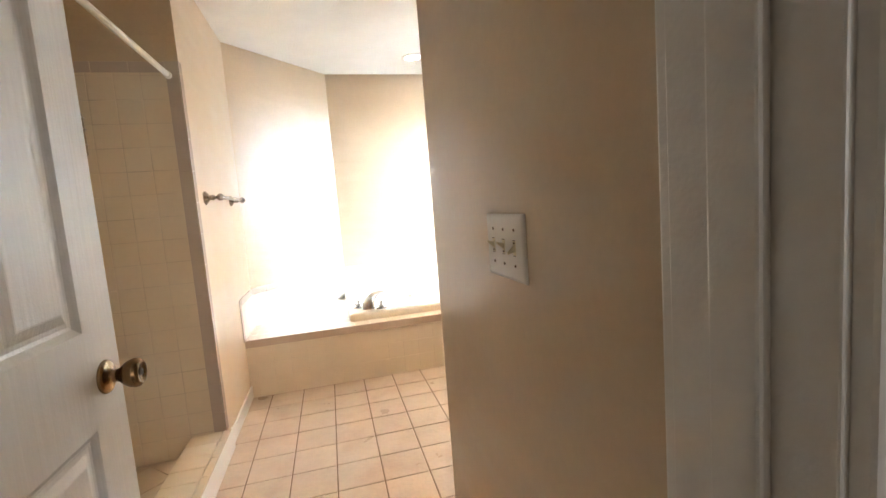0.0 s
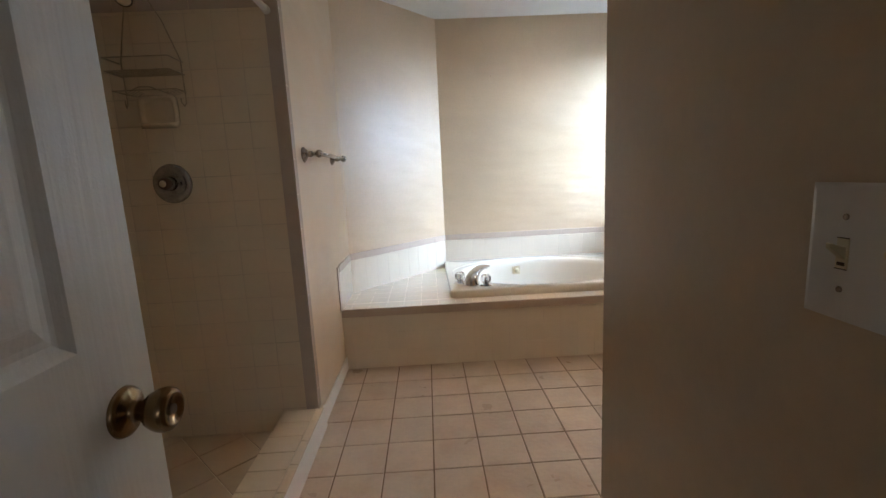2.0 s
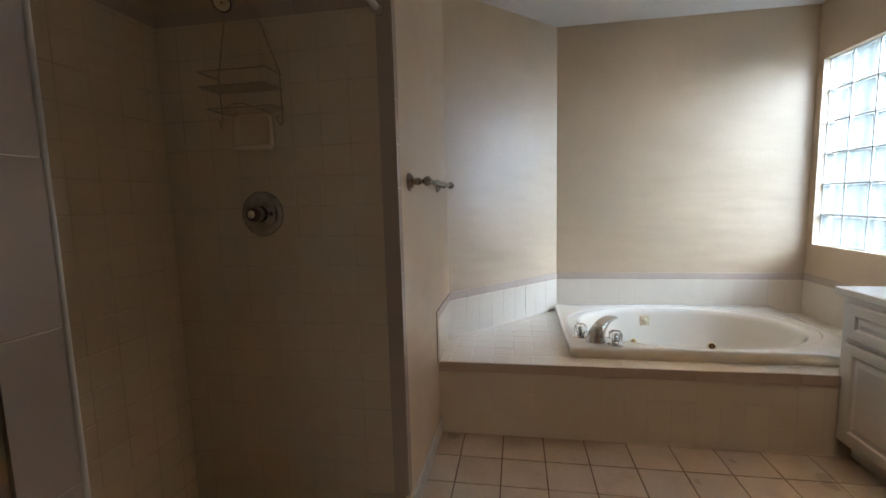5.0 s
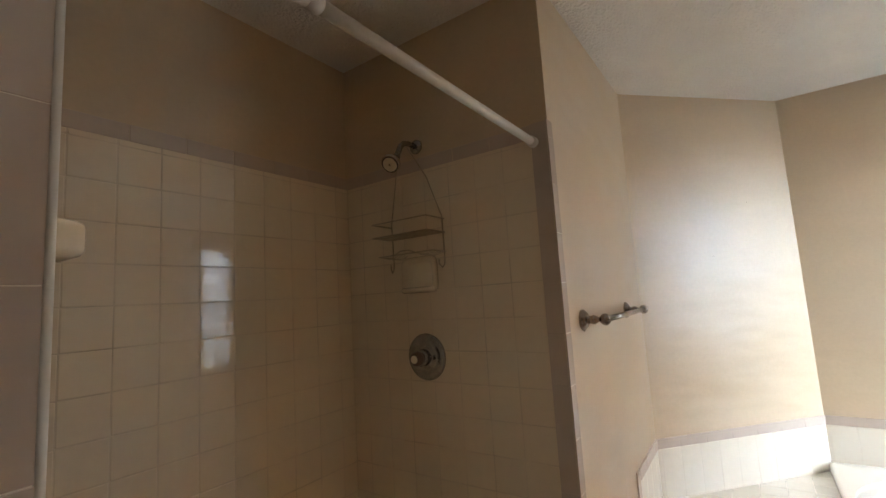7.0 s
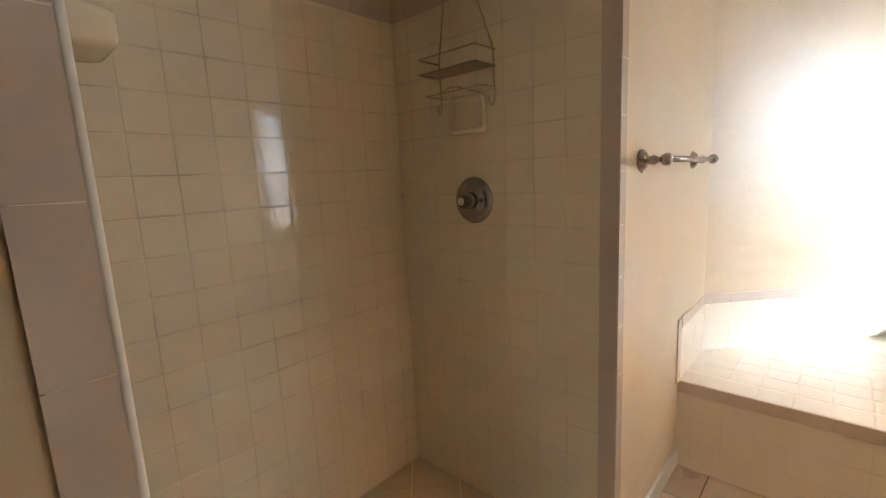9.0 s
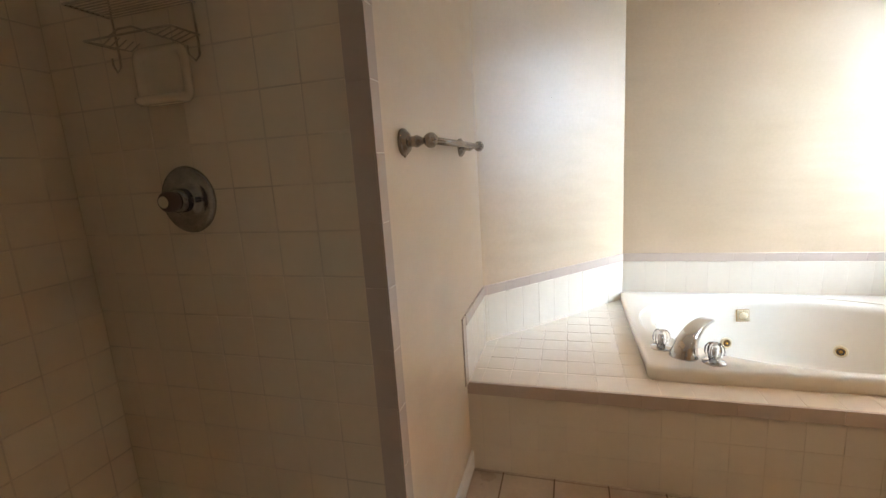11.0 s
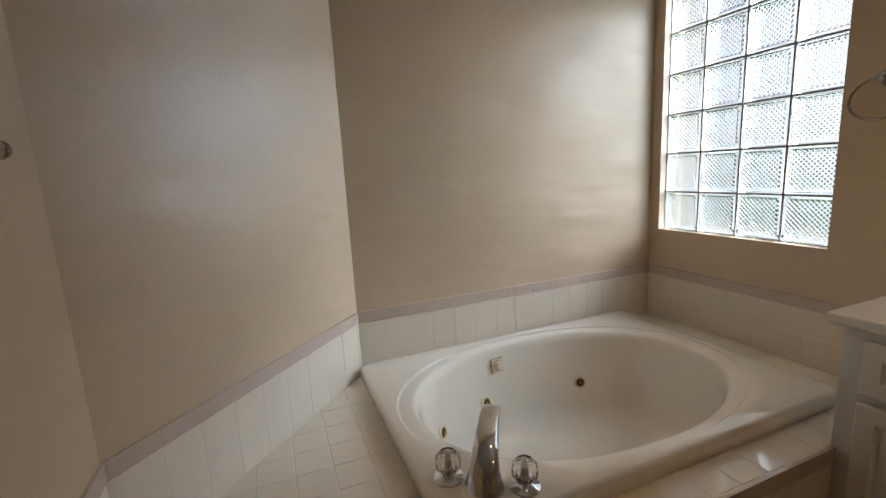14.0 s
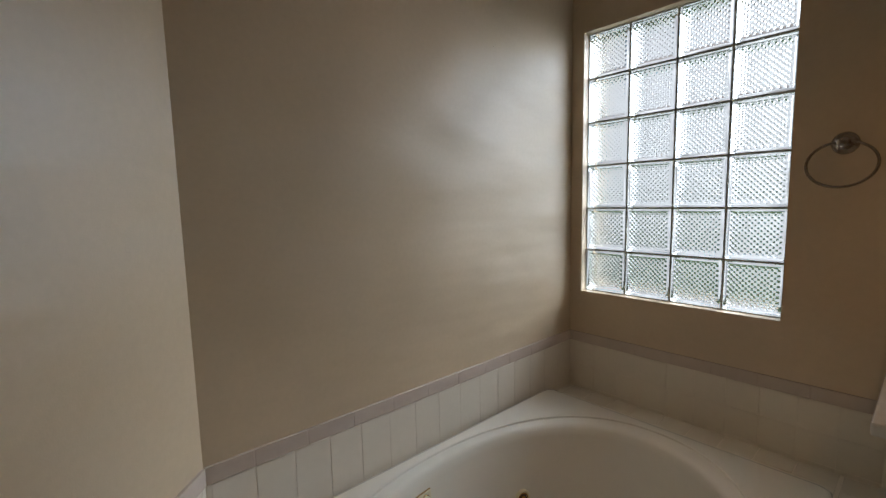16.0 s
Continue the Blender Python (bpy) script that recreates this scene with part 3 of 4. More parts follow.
def tub_knob(x, y):
    k = empty("tap", pose(x, y, RIM), "clear faceted acrylic tap handle on a chrome base", "tap handle", group="tub taps")
    part("base", lathe([(0.0, 0.0), (0.042, 0.0), (0.042, 0.0025), (0.039, 0.005), (0.020, 0.008), (0.014, 0.018), (0.0, 0.018)]), CHROME, k, smooth=True)
    n, rows = 20, []
    for r, h in ((0.012, 0.019), (0.023, 0.021), (0.030, 0.031), (0.032, 0.045), (0.030, 0.059), (0.022, 0.069), (0.014, 0.070)):
        rows.append([((r * (0.91 if i % 2 else 1.0)) * math.cos(2 * math.pi * i / n), (r * (0.91 if i % 2 else 1.0)) * math.sin(2 * math.pi * i / n), h) for i in range(n)])
    rows = [[(x * 1.1, y * 1.1, 0.019 + (z - 0.019) * 1.1) for x, y, z in row] for row in rows]
    part("grip", rings(rows), CRYSTAL, k, "clear faceted acrylic grip")
    part("stem", lathe([(0.0, 0.0185), (0.010, 0.0185), (0.009, 0.055), (0.0, 0.055)], None, 14), CHROME, k, smooth=True)
    part("cap", lathe([(0.0, 0.0753), (0.012, 0.0753), (0.011, 0.0773), (0.0, 0.078)], None, 16), CHROME, k, smooth=True)
    return k


tub_spout(0.637, 3.476, 57)
first = tub_knob(0.567, 3.549)
copy_thing(first, pose(0.731, 3.432, RIM, 0, 0, 20))

# ---- glass block window ----
window = empty("window_1", pose(2.26, (WY0 + WY1) / 2, (WZ0 + WZ1) / 2), "glass block window, four wide and six high, lit by daylight", "window", "structure")
PW, PH = (WY1 - WY0) / 4, (WZ1 - WZ0) / 6
hy, hz = (WY1 - WY0) / 2, (WZ1 - WZ0) / 2
bars = []
for i in range(5):
    y = -hy + i * PW
    bars.append((-0.0446, 0.0446, max(y - 0.0042, -hy), min(y + 0.0042, hy), -hz, hz))
bm = box(*bars)
for j in range(7):
    z = -hz + j * PH
    for i in range(4):
        add_box(bm, -0.0446, 0.0446, -hy + i * PW + 0.0042, -hy + (i + 1) * PW - 0.0042, max(z - 0.0042, -hz), min(z + 0.0042, hz))
part("mortar", bm, MORTAR, window, "grey-green joints between the blocks")


def glass_block(n=84, p=0.0138):
    """A pressed block: plain lip, and a lattice of small lenses moulded on the room side."""
    a, b = PW / 2 - 0.0043, PH / 2 - 0.0043
    lip = 0.010
    rows = []
    for x, k in ((-0.0405, lip), (-0.0415, 0.0075), (-0.0418, 0.004), (-0.0412, 0.0012), (-0.039, 0.0), (0.039, 0.0), (0.0412, 0.0012), (0.0418, 0.004), (0.0412, 0.010), (0.0405, 0.016)):
        rows.append([(x, -a + k, -b + k), (x, a - k, -b + k), (x, a - k, b - k), (x, -a + k, b - k)])
    bm = rings(rows, False, True)
    ha, hb = a - lip, b - lip
    grid = []
    for i in range(n + 1):
        line = []
        for j in range(n + 1):
            y, z = ha * (2 * i / n - 1), hb * (2 * j / n - 1)
            fade = min(1.0, (1 - max(abs(2 * i / n - 1), abs(2 * j / n - 1))) * 12)
            u, v = (y + z) / (1.4142 * p), (y - z) / (1.4142 * p)
            r2 = (u - math.floor(u) - 0.5) ** 2 + (v - math.floor(v) - 0.5) ** 2
            h = math.sqrt(max(0.0, 0.36 - r2)) * p * 1.4
            line.append(bm.verts.new((-0.0402 - h * fade, y, z)))
        grid.append(line)
    for i in range(n):
        for j in range(n):
            f = bm.faces.new((grid[i][j], grid[i][j + 1], grid[i + 1][j + 1], grid[i + 1][j]))
            f.smooth = True
    return bm


block = part("glass_block", glass_block(), GLASS, window)
block.visible_shadow = False
for i in range(4):
    for j in range(6):
        if i or j:
            ob = new("glass_block", block.data)
            ob.parent = window
            ob.visible_shadow = False
        else:
            ob = block
        ob.location = (0, -hy + (i + 0.5) * PW, -hz + (j + 0.5) * PH)

# ---- ceiling lamps ----


def recessed_light(x, y):
    r = empty("recessed_light", pose(x, y, CEIL), "white round recessed ceiling light, switched on", "ceiling light", group="recessed lights")
    part("trim_ring", lathe([(0.058, 0.0), (0.098, 0.0), (0.099, -0.003), (0.094, -0.007), (0.075, -0.009), (0.064, -0.004), (0.062, 0.0)], None, 40), PLASTIC, r, smooth=True)
    part("lens", lathe([(0.0, -0.001), (0.060, -0.001), (0.058, -0.0035), (0.03, -0.006), (0.0, -0.0065)], None, 32), BULB, r, "glowing lamp lens", smooth=True)
    return r


lamp = recessed_light(1.234, 3.94)
copy_thing(lamp, pose(1.446, 2.60, CEIL))

# ---- shower ----
curb = empty("shower_curb", pose(0, 0, 0), "tiled shower curb with a pale front", "curb", "structure")
part("core", box((-0.36, XL + 0.012, SY0 - 0.004, SY1 + 0.004, -0.05, 0.118)), GROUT, curb)
part("front_board", box((XL + 0.0125, XL + 0.022, SY0 - 0.06, SY1 + 0.045, 0.0, 0.116)), WHITE, curb, "pale painted front board", bevel=0.002)

rod = empty("shower_rod", pose(-0.245, 0, 1.885), "white tension shower curtain rod", "curtain rod")
part("outer_tube", tube([(0, SY0 + 0.02, 0), (0, 1.69, 0)], 0.0140, 16), PLASTIC, rod, smooth=True)
part("collar", tube([(0, 1.665, 0), (0, 1.69, 0)], 0.0152, 16), PLASTIC, rod, smooth=True)
part("inner_tube", tube([(0, 1.69, 0), (0, SY1 - 0.03, 0)], 0.0125, 16), PLASTIC, rod, smooth=True)
for y0, y1 in ((SY0 + 0.001, SY0 + 0.028), (SY1 - 0.034, SY1 - 0.008)):
    part("end_cap", tube([(0, y0, 0), (0, y1, 0)], 0.0165, 16), PLASTIC, rod, smooth=True)

head = empty("shower_fixture", pose(-0.722, SY1, 1.995), "chrome shower head on a bent arm", "shower head")
part("flange", lathe([(0.0, 0.0), (0.028, 0.0), (0.027, 0.005), (0.016, 0.011), (0.0, 0.012)], pose(0, 0, 0, 90)), OLD_CHROME, head, smooth=True)
part("arm", tube([(0, -0.002, 0), (0, -0.05, 0), (0, -0.075, -0.006), (0, -0.095, -0.022), (0, -0.118, -0.066)], 0.0105, 14), OLD_CHROME, head, smooth=True)
aim = Vector((0.16, -0.72, -0.62)).normalized().to_track_quat("Z", "Y").to_matrix().to_4x4()
hm = Matrix.Translation((0, -0.117, -0.064)) @ aim
part("ball", lathe([(0.0, -0.004), (0.013, 0.0), (0.016, 0.01), (0.013, 0.02), (0.0, 0.022)], hm), OLD_CHROME, head, smooth=True)
bell = part("bell", lathe([(0.0, 0.016), (0.014, 0.016), (0.017, 0.024), (0.019, 0.036), (0.030, 0.048), (0.034, 0.056), (0.034, 0.068), (0.031, 0.071), (0.0, 0.070)], hm), CHROME, head, smooth=True)
part("seal", lathe([(0.0, 0.0705), (0.0305, 0.0705), (0.0300, 0.0725), (0.0, 0.0725)], hm), SLOT, bell, "dark rubber seal", smooth=True)
part("face", lathe([(0.0, 0.0727), (0.0255, 0.0727), (0.0245, 0.0755), (0.012, 0.0765), (0.010, 0.0745), (0.0, 0.0745)], hm), IVORY, bell, "yellowed ivory spray face", smooth=True)
part("screw", lathe([(0.0, 0.0746), (0.0035, 0.0746), (0.003, 0.0765), (0.0, 0.077)], hm, 12), BRASS, bell, smooth=True)

valve = empty("shower_valve", pose(-0.724, SY1, 1.206, 90), "round chrome shower valve with a single knob", "shower valve")
part("plate", lathe([(0.0, 0.0), (0.083, 0.0), (0.084, 0.003), (0.080, 0.008), (0.066, 0.0115), (0.060, 0.0095), (0.045, 0.010), (0.040, 0.016), (0.0, 0.017)], None, 44), OLD_CHROME, valve, smooth=True)
part("sleeve", lathe([(0.0, 0.014), (0.030, 0.014), (0.029, 0.04), (0.022, 0.044), (0.0, 0.044)]), OLD_CHROME, valve, smooth=True)
knob = part("knob", lathe([(0.0, 0.042), (0.019, 0.042), (0.024, 0.047), (0.0255, 0.058), (0.0235, 0.07), (0.018, 0.076), (0.0, 0.0765)]), DRAIN, valve, "dark brown ribbed knob", smooth=True)
part("button", lathe([(0.0, 0.0755), (0.0145, 0.0755), (0.0135, 0.0785), (0.0, 0.079)], None, 20), IVORY, knob, "pale index button", smooth=True)
part("limit_lever", box((0.028, 0.046, -0.007, 0.007, 0.012, 0.03)), OLD_CHROME, valve, bevel=0.002)


def soap_dish(m, w=0.162, h=0.135):
    """A ceramic dish: rim standing off the wall, a hollow, and a lip below."""
    d = empty("soap_dish", m, "cream glazed ceramic soap dish set in the tiles", "soap dish")

    def ring(k, z, low=0.0):
        pts = []
        for i in range(40):
            x, y = superellipse(w / 2 - k, h / 2 - k, 6.0, 2 * math.pi * i / 40)
            pts.append((x, y + low, z))
        return pts
    part("body", rings([ring(0.0, 0.0), ring(0.0, 0.008), ring(0.003, 0.014), ring(0.009, 0.0165), ring(0.016, 0.014), ring(0.021, 0.006), ring(0.026, 0.003), ring(0.05, 0.0025)]), TILE, d, smooth=True)
    rows = []
    for k, (y, z) in enumerate([(-h / 2 + 0.018, 0.012), (-h / 2 + 0.021, 0.032), (-h / 2 + 0.018, 0.043), (-h / 2 + 0.01, 0.046), (-h / 2 + 0.004, 0.04), (-h / 2 + 0.001, 0.022), (-h / 2 + 0.002, 0.01)]):
        rows.append((y, z))
    bm = bmesh.new()
    cols = []
    for i in range(15):
        f = i / 14 * 2 - 1
        reach = (1 - abs(f) ** 5) ** 0.5 * 0.9 + 0.1
        cols.append([bm.verts.new((f * (w / 2 - 0.006), y, 0.012 + (z - 0.012) * reach)) for y, z in rows])
    for a, b in zip(cols, cols[1:]):
        for k in range(len(rows)):
            j = (k + 1) % len(rows)
            bm.faces.new((a[k], a[j], b[j], b[k]))
    bm.faces.new(cols[0])
    bm.faces.new(cols[-1][::-1])
    part("lip", bm, TILE, d, smooth=True)
    return d


soap_dish(pose(-0.735, SY1, 1.505, 90))

# glazed soap shelf on the near side wall
ledge = empty("soap_shelf", pose(-0.59, SY0, 1.528), "white glazed ceramic soap shelf on the tiled wall", "soap shelf")
rows = []
for y, hw, z0, z1 in ((0.0, 0.078, -0.045, 0.045), (0.010, 0.078, -0.045, 0.045), (0.016, 0.075, -0.040, 0.042), (0.05, 0.074, -0.036, 0.040), (0.085, 0.073, -0.034, 0.037),
                      (0.108, 0.071, -0.033, 0.034), (0.118, 0.068, -0.030, 0.030), (0.122, 0.060, -0.024, 0.022)):
    zc, hh = (z0 + z1) / 2, (z1 - z0) / 2
    rows.append([(q[0], y, zc + q[1]) for q in (superellipse(hw, hh * 0.85, 6.0, 2 * math.pi * i / 36) for i in range(36))])
part("body", rings(rows), TILE, ledge, smooth=True)

# wire caddy that hangs from the shower arm
caddy = empty("shower_caddy", pose(-0.735, SY1, 1.537), "empty steel wire shower caddy hanging from the shower arm", "shower caddy")
W, D = 0.125, 0.115
part("hanger", tube([(-W + 0.005, -0.012, 0.17), (-0.075, -0.03, 0.32), (-0.022, -0.066, 0.435), (0.0, -0.072, 0.457), (0.022, -0.066, 0.435), (0.075, -0.03, 0.32), (W - 0.005, -0.012, 0.17)], 0.0024, 6), WIRE, caddy, smooth=True)
for sx in (-1, 1):
    part("upright", tube([(sx * (W - 0.005), -0.012, 0.175), (sx * (W - 0.005), -0.008, 0.024), (sx * (W - 0.005), -0.01, -0.002), (sx * (W - 0.007), -0.022, -0.016), (sx * (W - 0.012), -0.034, -0.002), (sx * (W - 0.012), -0.034, 0.014)], 0.0026, 6), WIRE, caddy, smooth=True)
for z, depth, name in ((0.161, D, "guard_rail"), (0.111, D, "shelf_rim"), (0.042, 0.085, "lower_rim")):
    part(name, tube([(-W, -0.006, z), (-W, -depth, z), (W, -depth, z), (W, -0.006, z)], 0.0026, 6), WIRE, caddy, smooth=True)
for k in range(9):
    y = -0.012 - k * (D - 0.02) / 8
    part("shelf_wire", tube([(-W, y, 0.110), (W, y, 0.110)], 0.0014, 5), WIRE, caddy)
for k in range(5):
    y = -0.012 - k * 0.017
    for sx in (-1, 1):
        part("tray_wire", tube([(sx * W, y, 0.042), (sx * 0.075, y, 0.030), (sx * 0.045, y, 0.044)], 0.0014, 5), WIRE, caddy)
part("lower_bow", tube([(-0.045, -0.085, 0.044), (-0.02, -0.085, 0.054), (0.02, -0.085, 0.054), (0.045, -0.085, 0.044)], 0.0022, 6), WIRE, caddy)

# ---- towel bar and ring ----
bar = empty("towel_bar", pose(XL, 0, 1.314), "brushed nickel towel bar on turned posts", "towel bar")
POST = [(0.0, 0.0), (0.034, 0.0), (0.035, 0.004), (0.033, 0.008), (0.0295, 0.009), (0.029, 0.012), (0.0245, 0.014), (0.024, 0.017), (0.0175, 0.0185), (0.0135, 0.020), (0.0130, 0.032),
        (0.0150, 0.036), (0.0150, 0.041), (0.0115, 0.047), (0.0082, 0.054), (0.0082, 0.058), (0.0130, 0.061), (0.0178, 0.068), (0.0190, 0.075), (0.0175, 0.083), (0.010, 0.090), (0.0, 0.092)]
for y in (2.708, 3.318):
    part("post", lathe(POST, pose(0, y, 0, 0, 90)), NICKEL, bar, smooth=True)
part("rail", tube([(0.075, 2.70, 0.0), (0.075, 3.345, 0.0)], 0.0097, 18), NICKEL, bar, "brushed nickel rail", smooth=True)
part("finial", lathe([(0.0095, 0.0), (0.0125, 0.002), (0.0132, 0.007), (0.0118, 0.012), (0.009, 0.014), (0.0, 0.0145)], pose(0.075, 3.342, 0, -90)), NICKEL, bar, smooth=True)
part("set_screw", lathe([(0.0, 0.0), (0.003, 0.0), (0.003, 0.006), (0.0, 0.006)], pose(0.004, 2.708, -0.0375), 10), NICKEL, bar)

ring = empty("towel_ring", pose(XR, 3.418, 1.482), "brushed nickel towel ring on the wall", "towel ring")
part("post", lathe([(r, h * 0.72) for r, h in POST], pose(0, 0, 0, 0, -90)), NICKEL, ring, smooth=True)
part("hoop", tube([(-0.055 - 0.012 * (1 - math.cos(a)), 0.084 * math.sin(a), -0.068 + 0.070 * math.cos(a)) for a in (2 * math.pi * k / 40 for k in range(40))], 0.0042, 8, True), NICKEL, ring, "nickel hoop", smooth=True)

# ---- switches ----
plate = empty("switch_plate", pose(XS, 0.882, 1.105), "white three-gang toggle switch plate", "light switch")
part("cover", rings([[(x, y * (0.081 - k), z * (0.057 - k)) for y, z in ((1, -1), (1, 1), (-1, 1), (-1, -1))] for x, k in ((-0.0005, 0.0), (-0.003, 0.0), (-0.005, 0.002), (-0.0062, 0.006))]), PLASTIC, plate)
for y, up in ((-0.046, -1), (0.0, 1), (0.046, 1)):
    gang = part("toggle_frame", box((-0.0070, -0.0060, y - 0.0054, y + 0.0054, -0.0132, 0.0132)), IVORY, plate, "ivory switch insert", bevel=0.0006)
    part("toggle_slot", box((-0.0076, -0.0066, y - 0.0032, y + 0.0032, *sorted((-up * 0.0100, -up * 0.0072)))), SLOT, gang, "dark gap beside the lever")
    for z in (-0.0128, 0.0128):
        part("seam", box((-0.0075, -0.0066, y - 0.0052, y + 0.0052, z - 0.0004, z + 0.0004)), SLOT, gang)
    lever = rings([[(x, a * hw, up * zc + b * hz) for a, b in ((1, -1), (1, 1), (-1, 1), (-1, -1))]
                   for x, hw, hz, zc in ((0.0, 0.0034, 0.0060, 0.0000), (-0.003, 0.0033, 0.0044, 0.0018), (-0.009, 0.0028, 0.0026, 0.0050), (-0.0125, 0.0026, 0.0022, 0.0070), (-0.0135, 0.0018, 0.0014, 0.0075))])
    tog = part("toggle", lever, IVORY, plate, "ivory toggle lever")
    tog.matrix_local = pose(-0.0060, y, 0)
    for z in (-0.030, 0.030):
        part("screw", lathe([(0.0, 0.0), (0.0028, 0.0), (0.0024, 0.0011), (0.0, 0.0014)], pose(-0.0061, y, z, 0, -90), 12), NICKEL, plate, "tarnished screw")

# ---- baseboards ----
setting("baseboard", box((XL + 0.0005, XL + 0.012, SY1 + 0.046, YD + 0.002, 0.0, 0.082)), WHITE, "white painted baseboard", "baseboard", 0.003)
setting("baseboard_entry", box((XL + 0.0005, XL + 0.012, DY1 + 0.022, SY0 - 0.06, 0.0, 0.082)), WHITE, "white painted baseboard", "baseboard", 0.003)
setting("baseboard_switch", box((XS - 0.012, XS - 0.0005, DY1 + 0.022, YS, 0.0, 0.082)), WHITE, "white painted baseboard", "baseboard", 0.003)

# ---- vanity ----
vanity = empty("vanity_cabinet", pose(0, 0, 0), "white painted vanity cabinet beside the tub deck", "vanity")
VX, VY0, VY1 = 1.672, 1.75, 3.246
part("body", box((VX, XR - 0.002, VY0, VY1, 0.09, 0.766)), WHITE, vanity, bevel=0.002)
part("toe_kick", box((VX + 0.07, XR - 0.002, VY0, VY1, 0.0, 0.09)), WHITE, vanity)


def front_panel(name, y0, y1, z0, z1):
    bm = rings([[(VX - 0.002 - d, a, b) for a, b in ((y0 + k, z0 + k), (y1 - k, z0 + k), (y1 - k, z1 - k), (y0 + k, z1 - k))]
                for d, k in ((0.0, 0.0), (0.014, 0.0), (0.018, 0.004), (0.018, 0.045), (0.011, 0.053), (0.011, 0.06), (0.016, 0.08))])
    return part(name, bm, WHITE, vanity)


for k in range(3):
    y1 = VY1 - 0.055 - k * 0.475
    front_panel("drawer_front", y1 - 0.45, y1, 0.585, 0.74)
    front_panel("cabinet_door", y1 - 0.45, y1, 0.12, 0.56)
counter = empty("vanity_countertop", pose(0, 0, 0.766), "white cultured marble vanity countertop", "countertop")
part("slab", box((VX - 0.022, XR - 0.002, VY0 - 0.02, VY1 + 0.034, 0.0, 0.034)), MARBLE, counter, bevel=0.006)
part("backsplash", box((XR - 0.022, XR - 0.002, VY0 - 0.02, VY1 + 0.03, 0.0345, 0.12)), MARBLE, counter, bevel=0.003)

# ---- mirror over the vanity ----
mirror = empty("wall_mirror", pose(XR, 0, 0), "frameless plate mirror on the wall over the vanity", "mirror")
part("glass", box((-0.006, -0.0005, VY0, VY1 + 0.012, 0.905, 1.99)), MIRROR, mirror, "silvered glass", bevel=0.0015)
for y in (VY0 + 0.25, VY1 - 0.25):
    part("clip", box((-0.010, -0.0005, y - 0.012, y + 0.012, 1.982, 2.0)), PLASTIC, mirror, "clear plastic clip", bevel=0.001)

# ---- nail holes in the painted walls ----
for wall, x, y, z, rx, rz in ((wall_angled, 0.30, AY + 0.5 * (YB - AY) / (AX - XL), 1.84, 90, 43), (wall_angled, 0.12, AY + 0.32 * (YB - AY) / (AX - XL), 1.55, 90, 43),
                              (wall_back, 1.62, YB, 1.92, 90, 0), (wall_back, 0.95, YB, 1.98, 90, 0)):
    part("nail_hole", lathe([(0.0, -0.001), (0.0014, -0.001), (0.0014, 0.0004), (0.0008, 0.0006), (0.0, 0.0006)], pose(x, y, z, rx, 0, rz), 10), SLOT, wall, "small dark nail hole")

# ---- tiles, piece by piece ----
# floor
tiles(floor, "floor_tile", plane_of((0, 0, -0.0045), (1, 0, 0), (0, 1, 0)), rect(XL, XR, DY1, YD), 0.338, 2.212, 0.2025, 0.2025, FLOOR_TILE, 0.0045, 0.006, 0.0015, 0.06)
# shower walls: square tiles, a mauve row on top, mauve edges
TOP = 1.900
back = plane_of((SX - 0.006, 0, 0), (0, 1, 0), (0, 0, 1))
tiles(shower_wall_back, "wall_tile", back, rect(SY0, SY1, 0.02, TOP), 2.037, 1.224, T, T, TILE, gap=0.0022, bevel=0.0019)
tiles(shower_wall_back, "trim_tile", back, rect(SY0, SY1, TOP, 1.950), 2.037, TOP, 0.152, 0.05, MAUVE, 0.007, 0.002)
far = plane_of((0, SY1 + 0.006, 0), (1, 0, 0), (0, 0, 1))
tiles(shower_wall_far, "wall_tile", far, rect(SX, -0.256, 0.02, TOP), -0.256, 1.228, T, T, TILE, gap=0.0022, bevel=0.0019)
tiles(shower_wall_far, "trim_tile", far, rect(SX, -0.256, TOP, 1.950), -0.256, TOP, 0.152, 0.05, MAUVE, 0.007, 0.002)
tiles(shower_wall_far, "trim_tile", far, rect(-0.256, XL + 0.004, 0.12, 1.950), -0.256, 1.286, 0.06, 0.152, MAUVE, 0.010, 0.0002, 0.0005, 0.02)
near = plane_of((0, SY0 - 0.006, 0), (-1, 0, 0), (0, 0, 1))
tiles(shower_wall_near, "wall_tile", near, rect(0.256, -SX, 0.02, TOP), 0.256, 1.224, T, T, TILE, gap=0.0022, bevel=0.0019)
tiles(shower_wall_near, "trim_tile", near, rect(0.256, -SX, TOP, 1.950), 0.256, TOP, 0.152, 0.05, MAUVE, 0.007, 0.002)
tiles(shower_wall_near, "trim_tile", near, rect(-XL - 0.004, 0.256, 0.12, 1.950), 0.196, 1.286, 0.06, 0.152, MAUVE, 0.010, 0.0002, 0.0005, 0.02)
# mauve edge tiles on the face of the walls at both sides of the shower
face = plane_of((XL, 0, 0), (0, 1, 0), (0, 0, 1))
tiles(wall_left, "trim_tile", face, rect(SY1 - 0.012, 2.577, 0.12, 1.950), SY1 - 0.012, 1.286, 0.06, 0.152, MAUVE, 0.005, 0.0008, 0.0012, 0.08)
tiles(wall_entry, "trim_tile", face, rect(1.306, SY0 + 0.002, 0.12, 1.950), 1.300, 1.286, 0.075, 0.152, MAUVE, 0.005, 0.0009, 0.0006, 0.02)
part("edge_bead", tube([(XL + 0.002, SY0 + 0.004, 0.125), (XL + 0.002, SY0 + 0.004, 1.950)], 0.0045, 10), PLASTIC, wall_entry, "white bead along the shower edge", smooth=True)
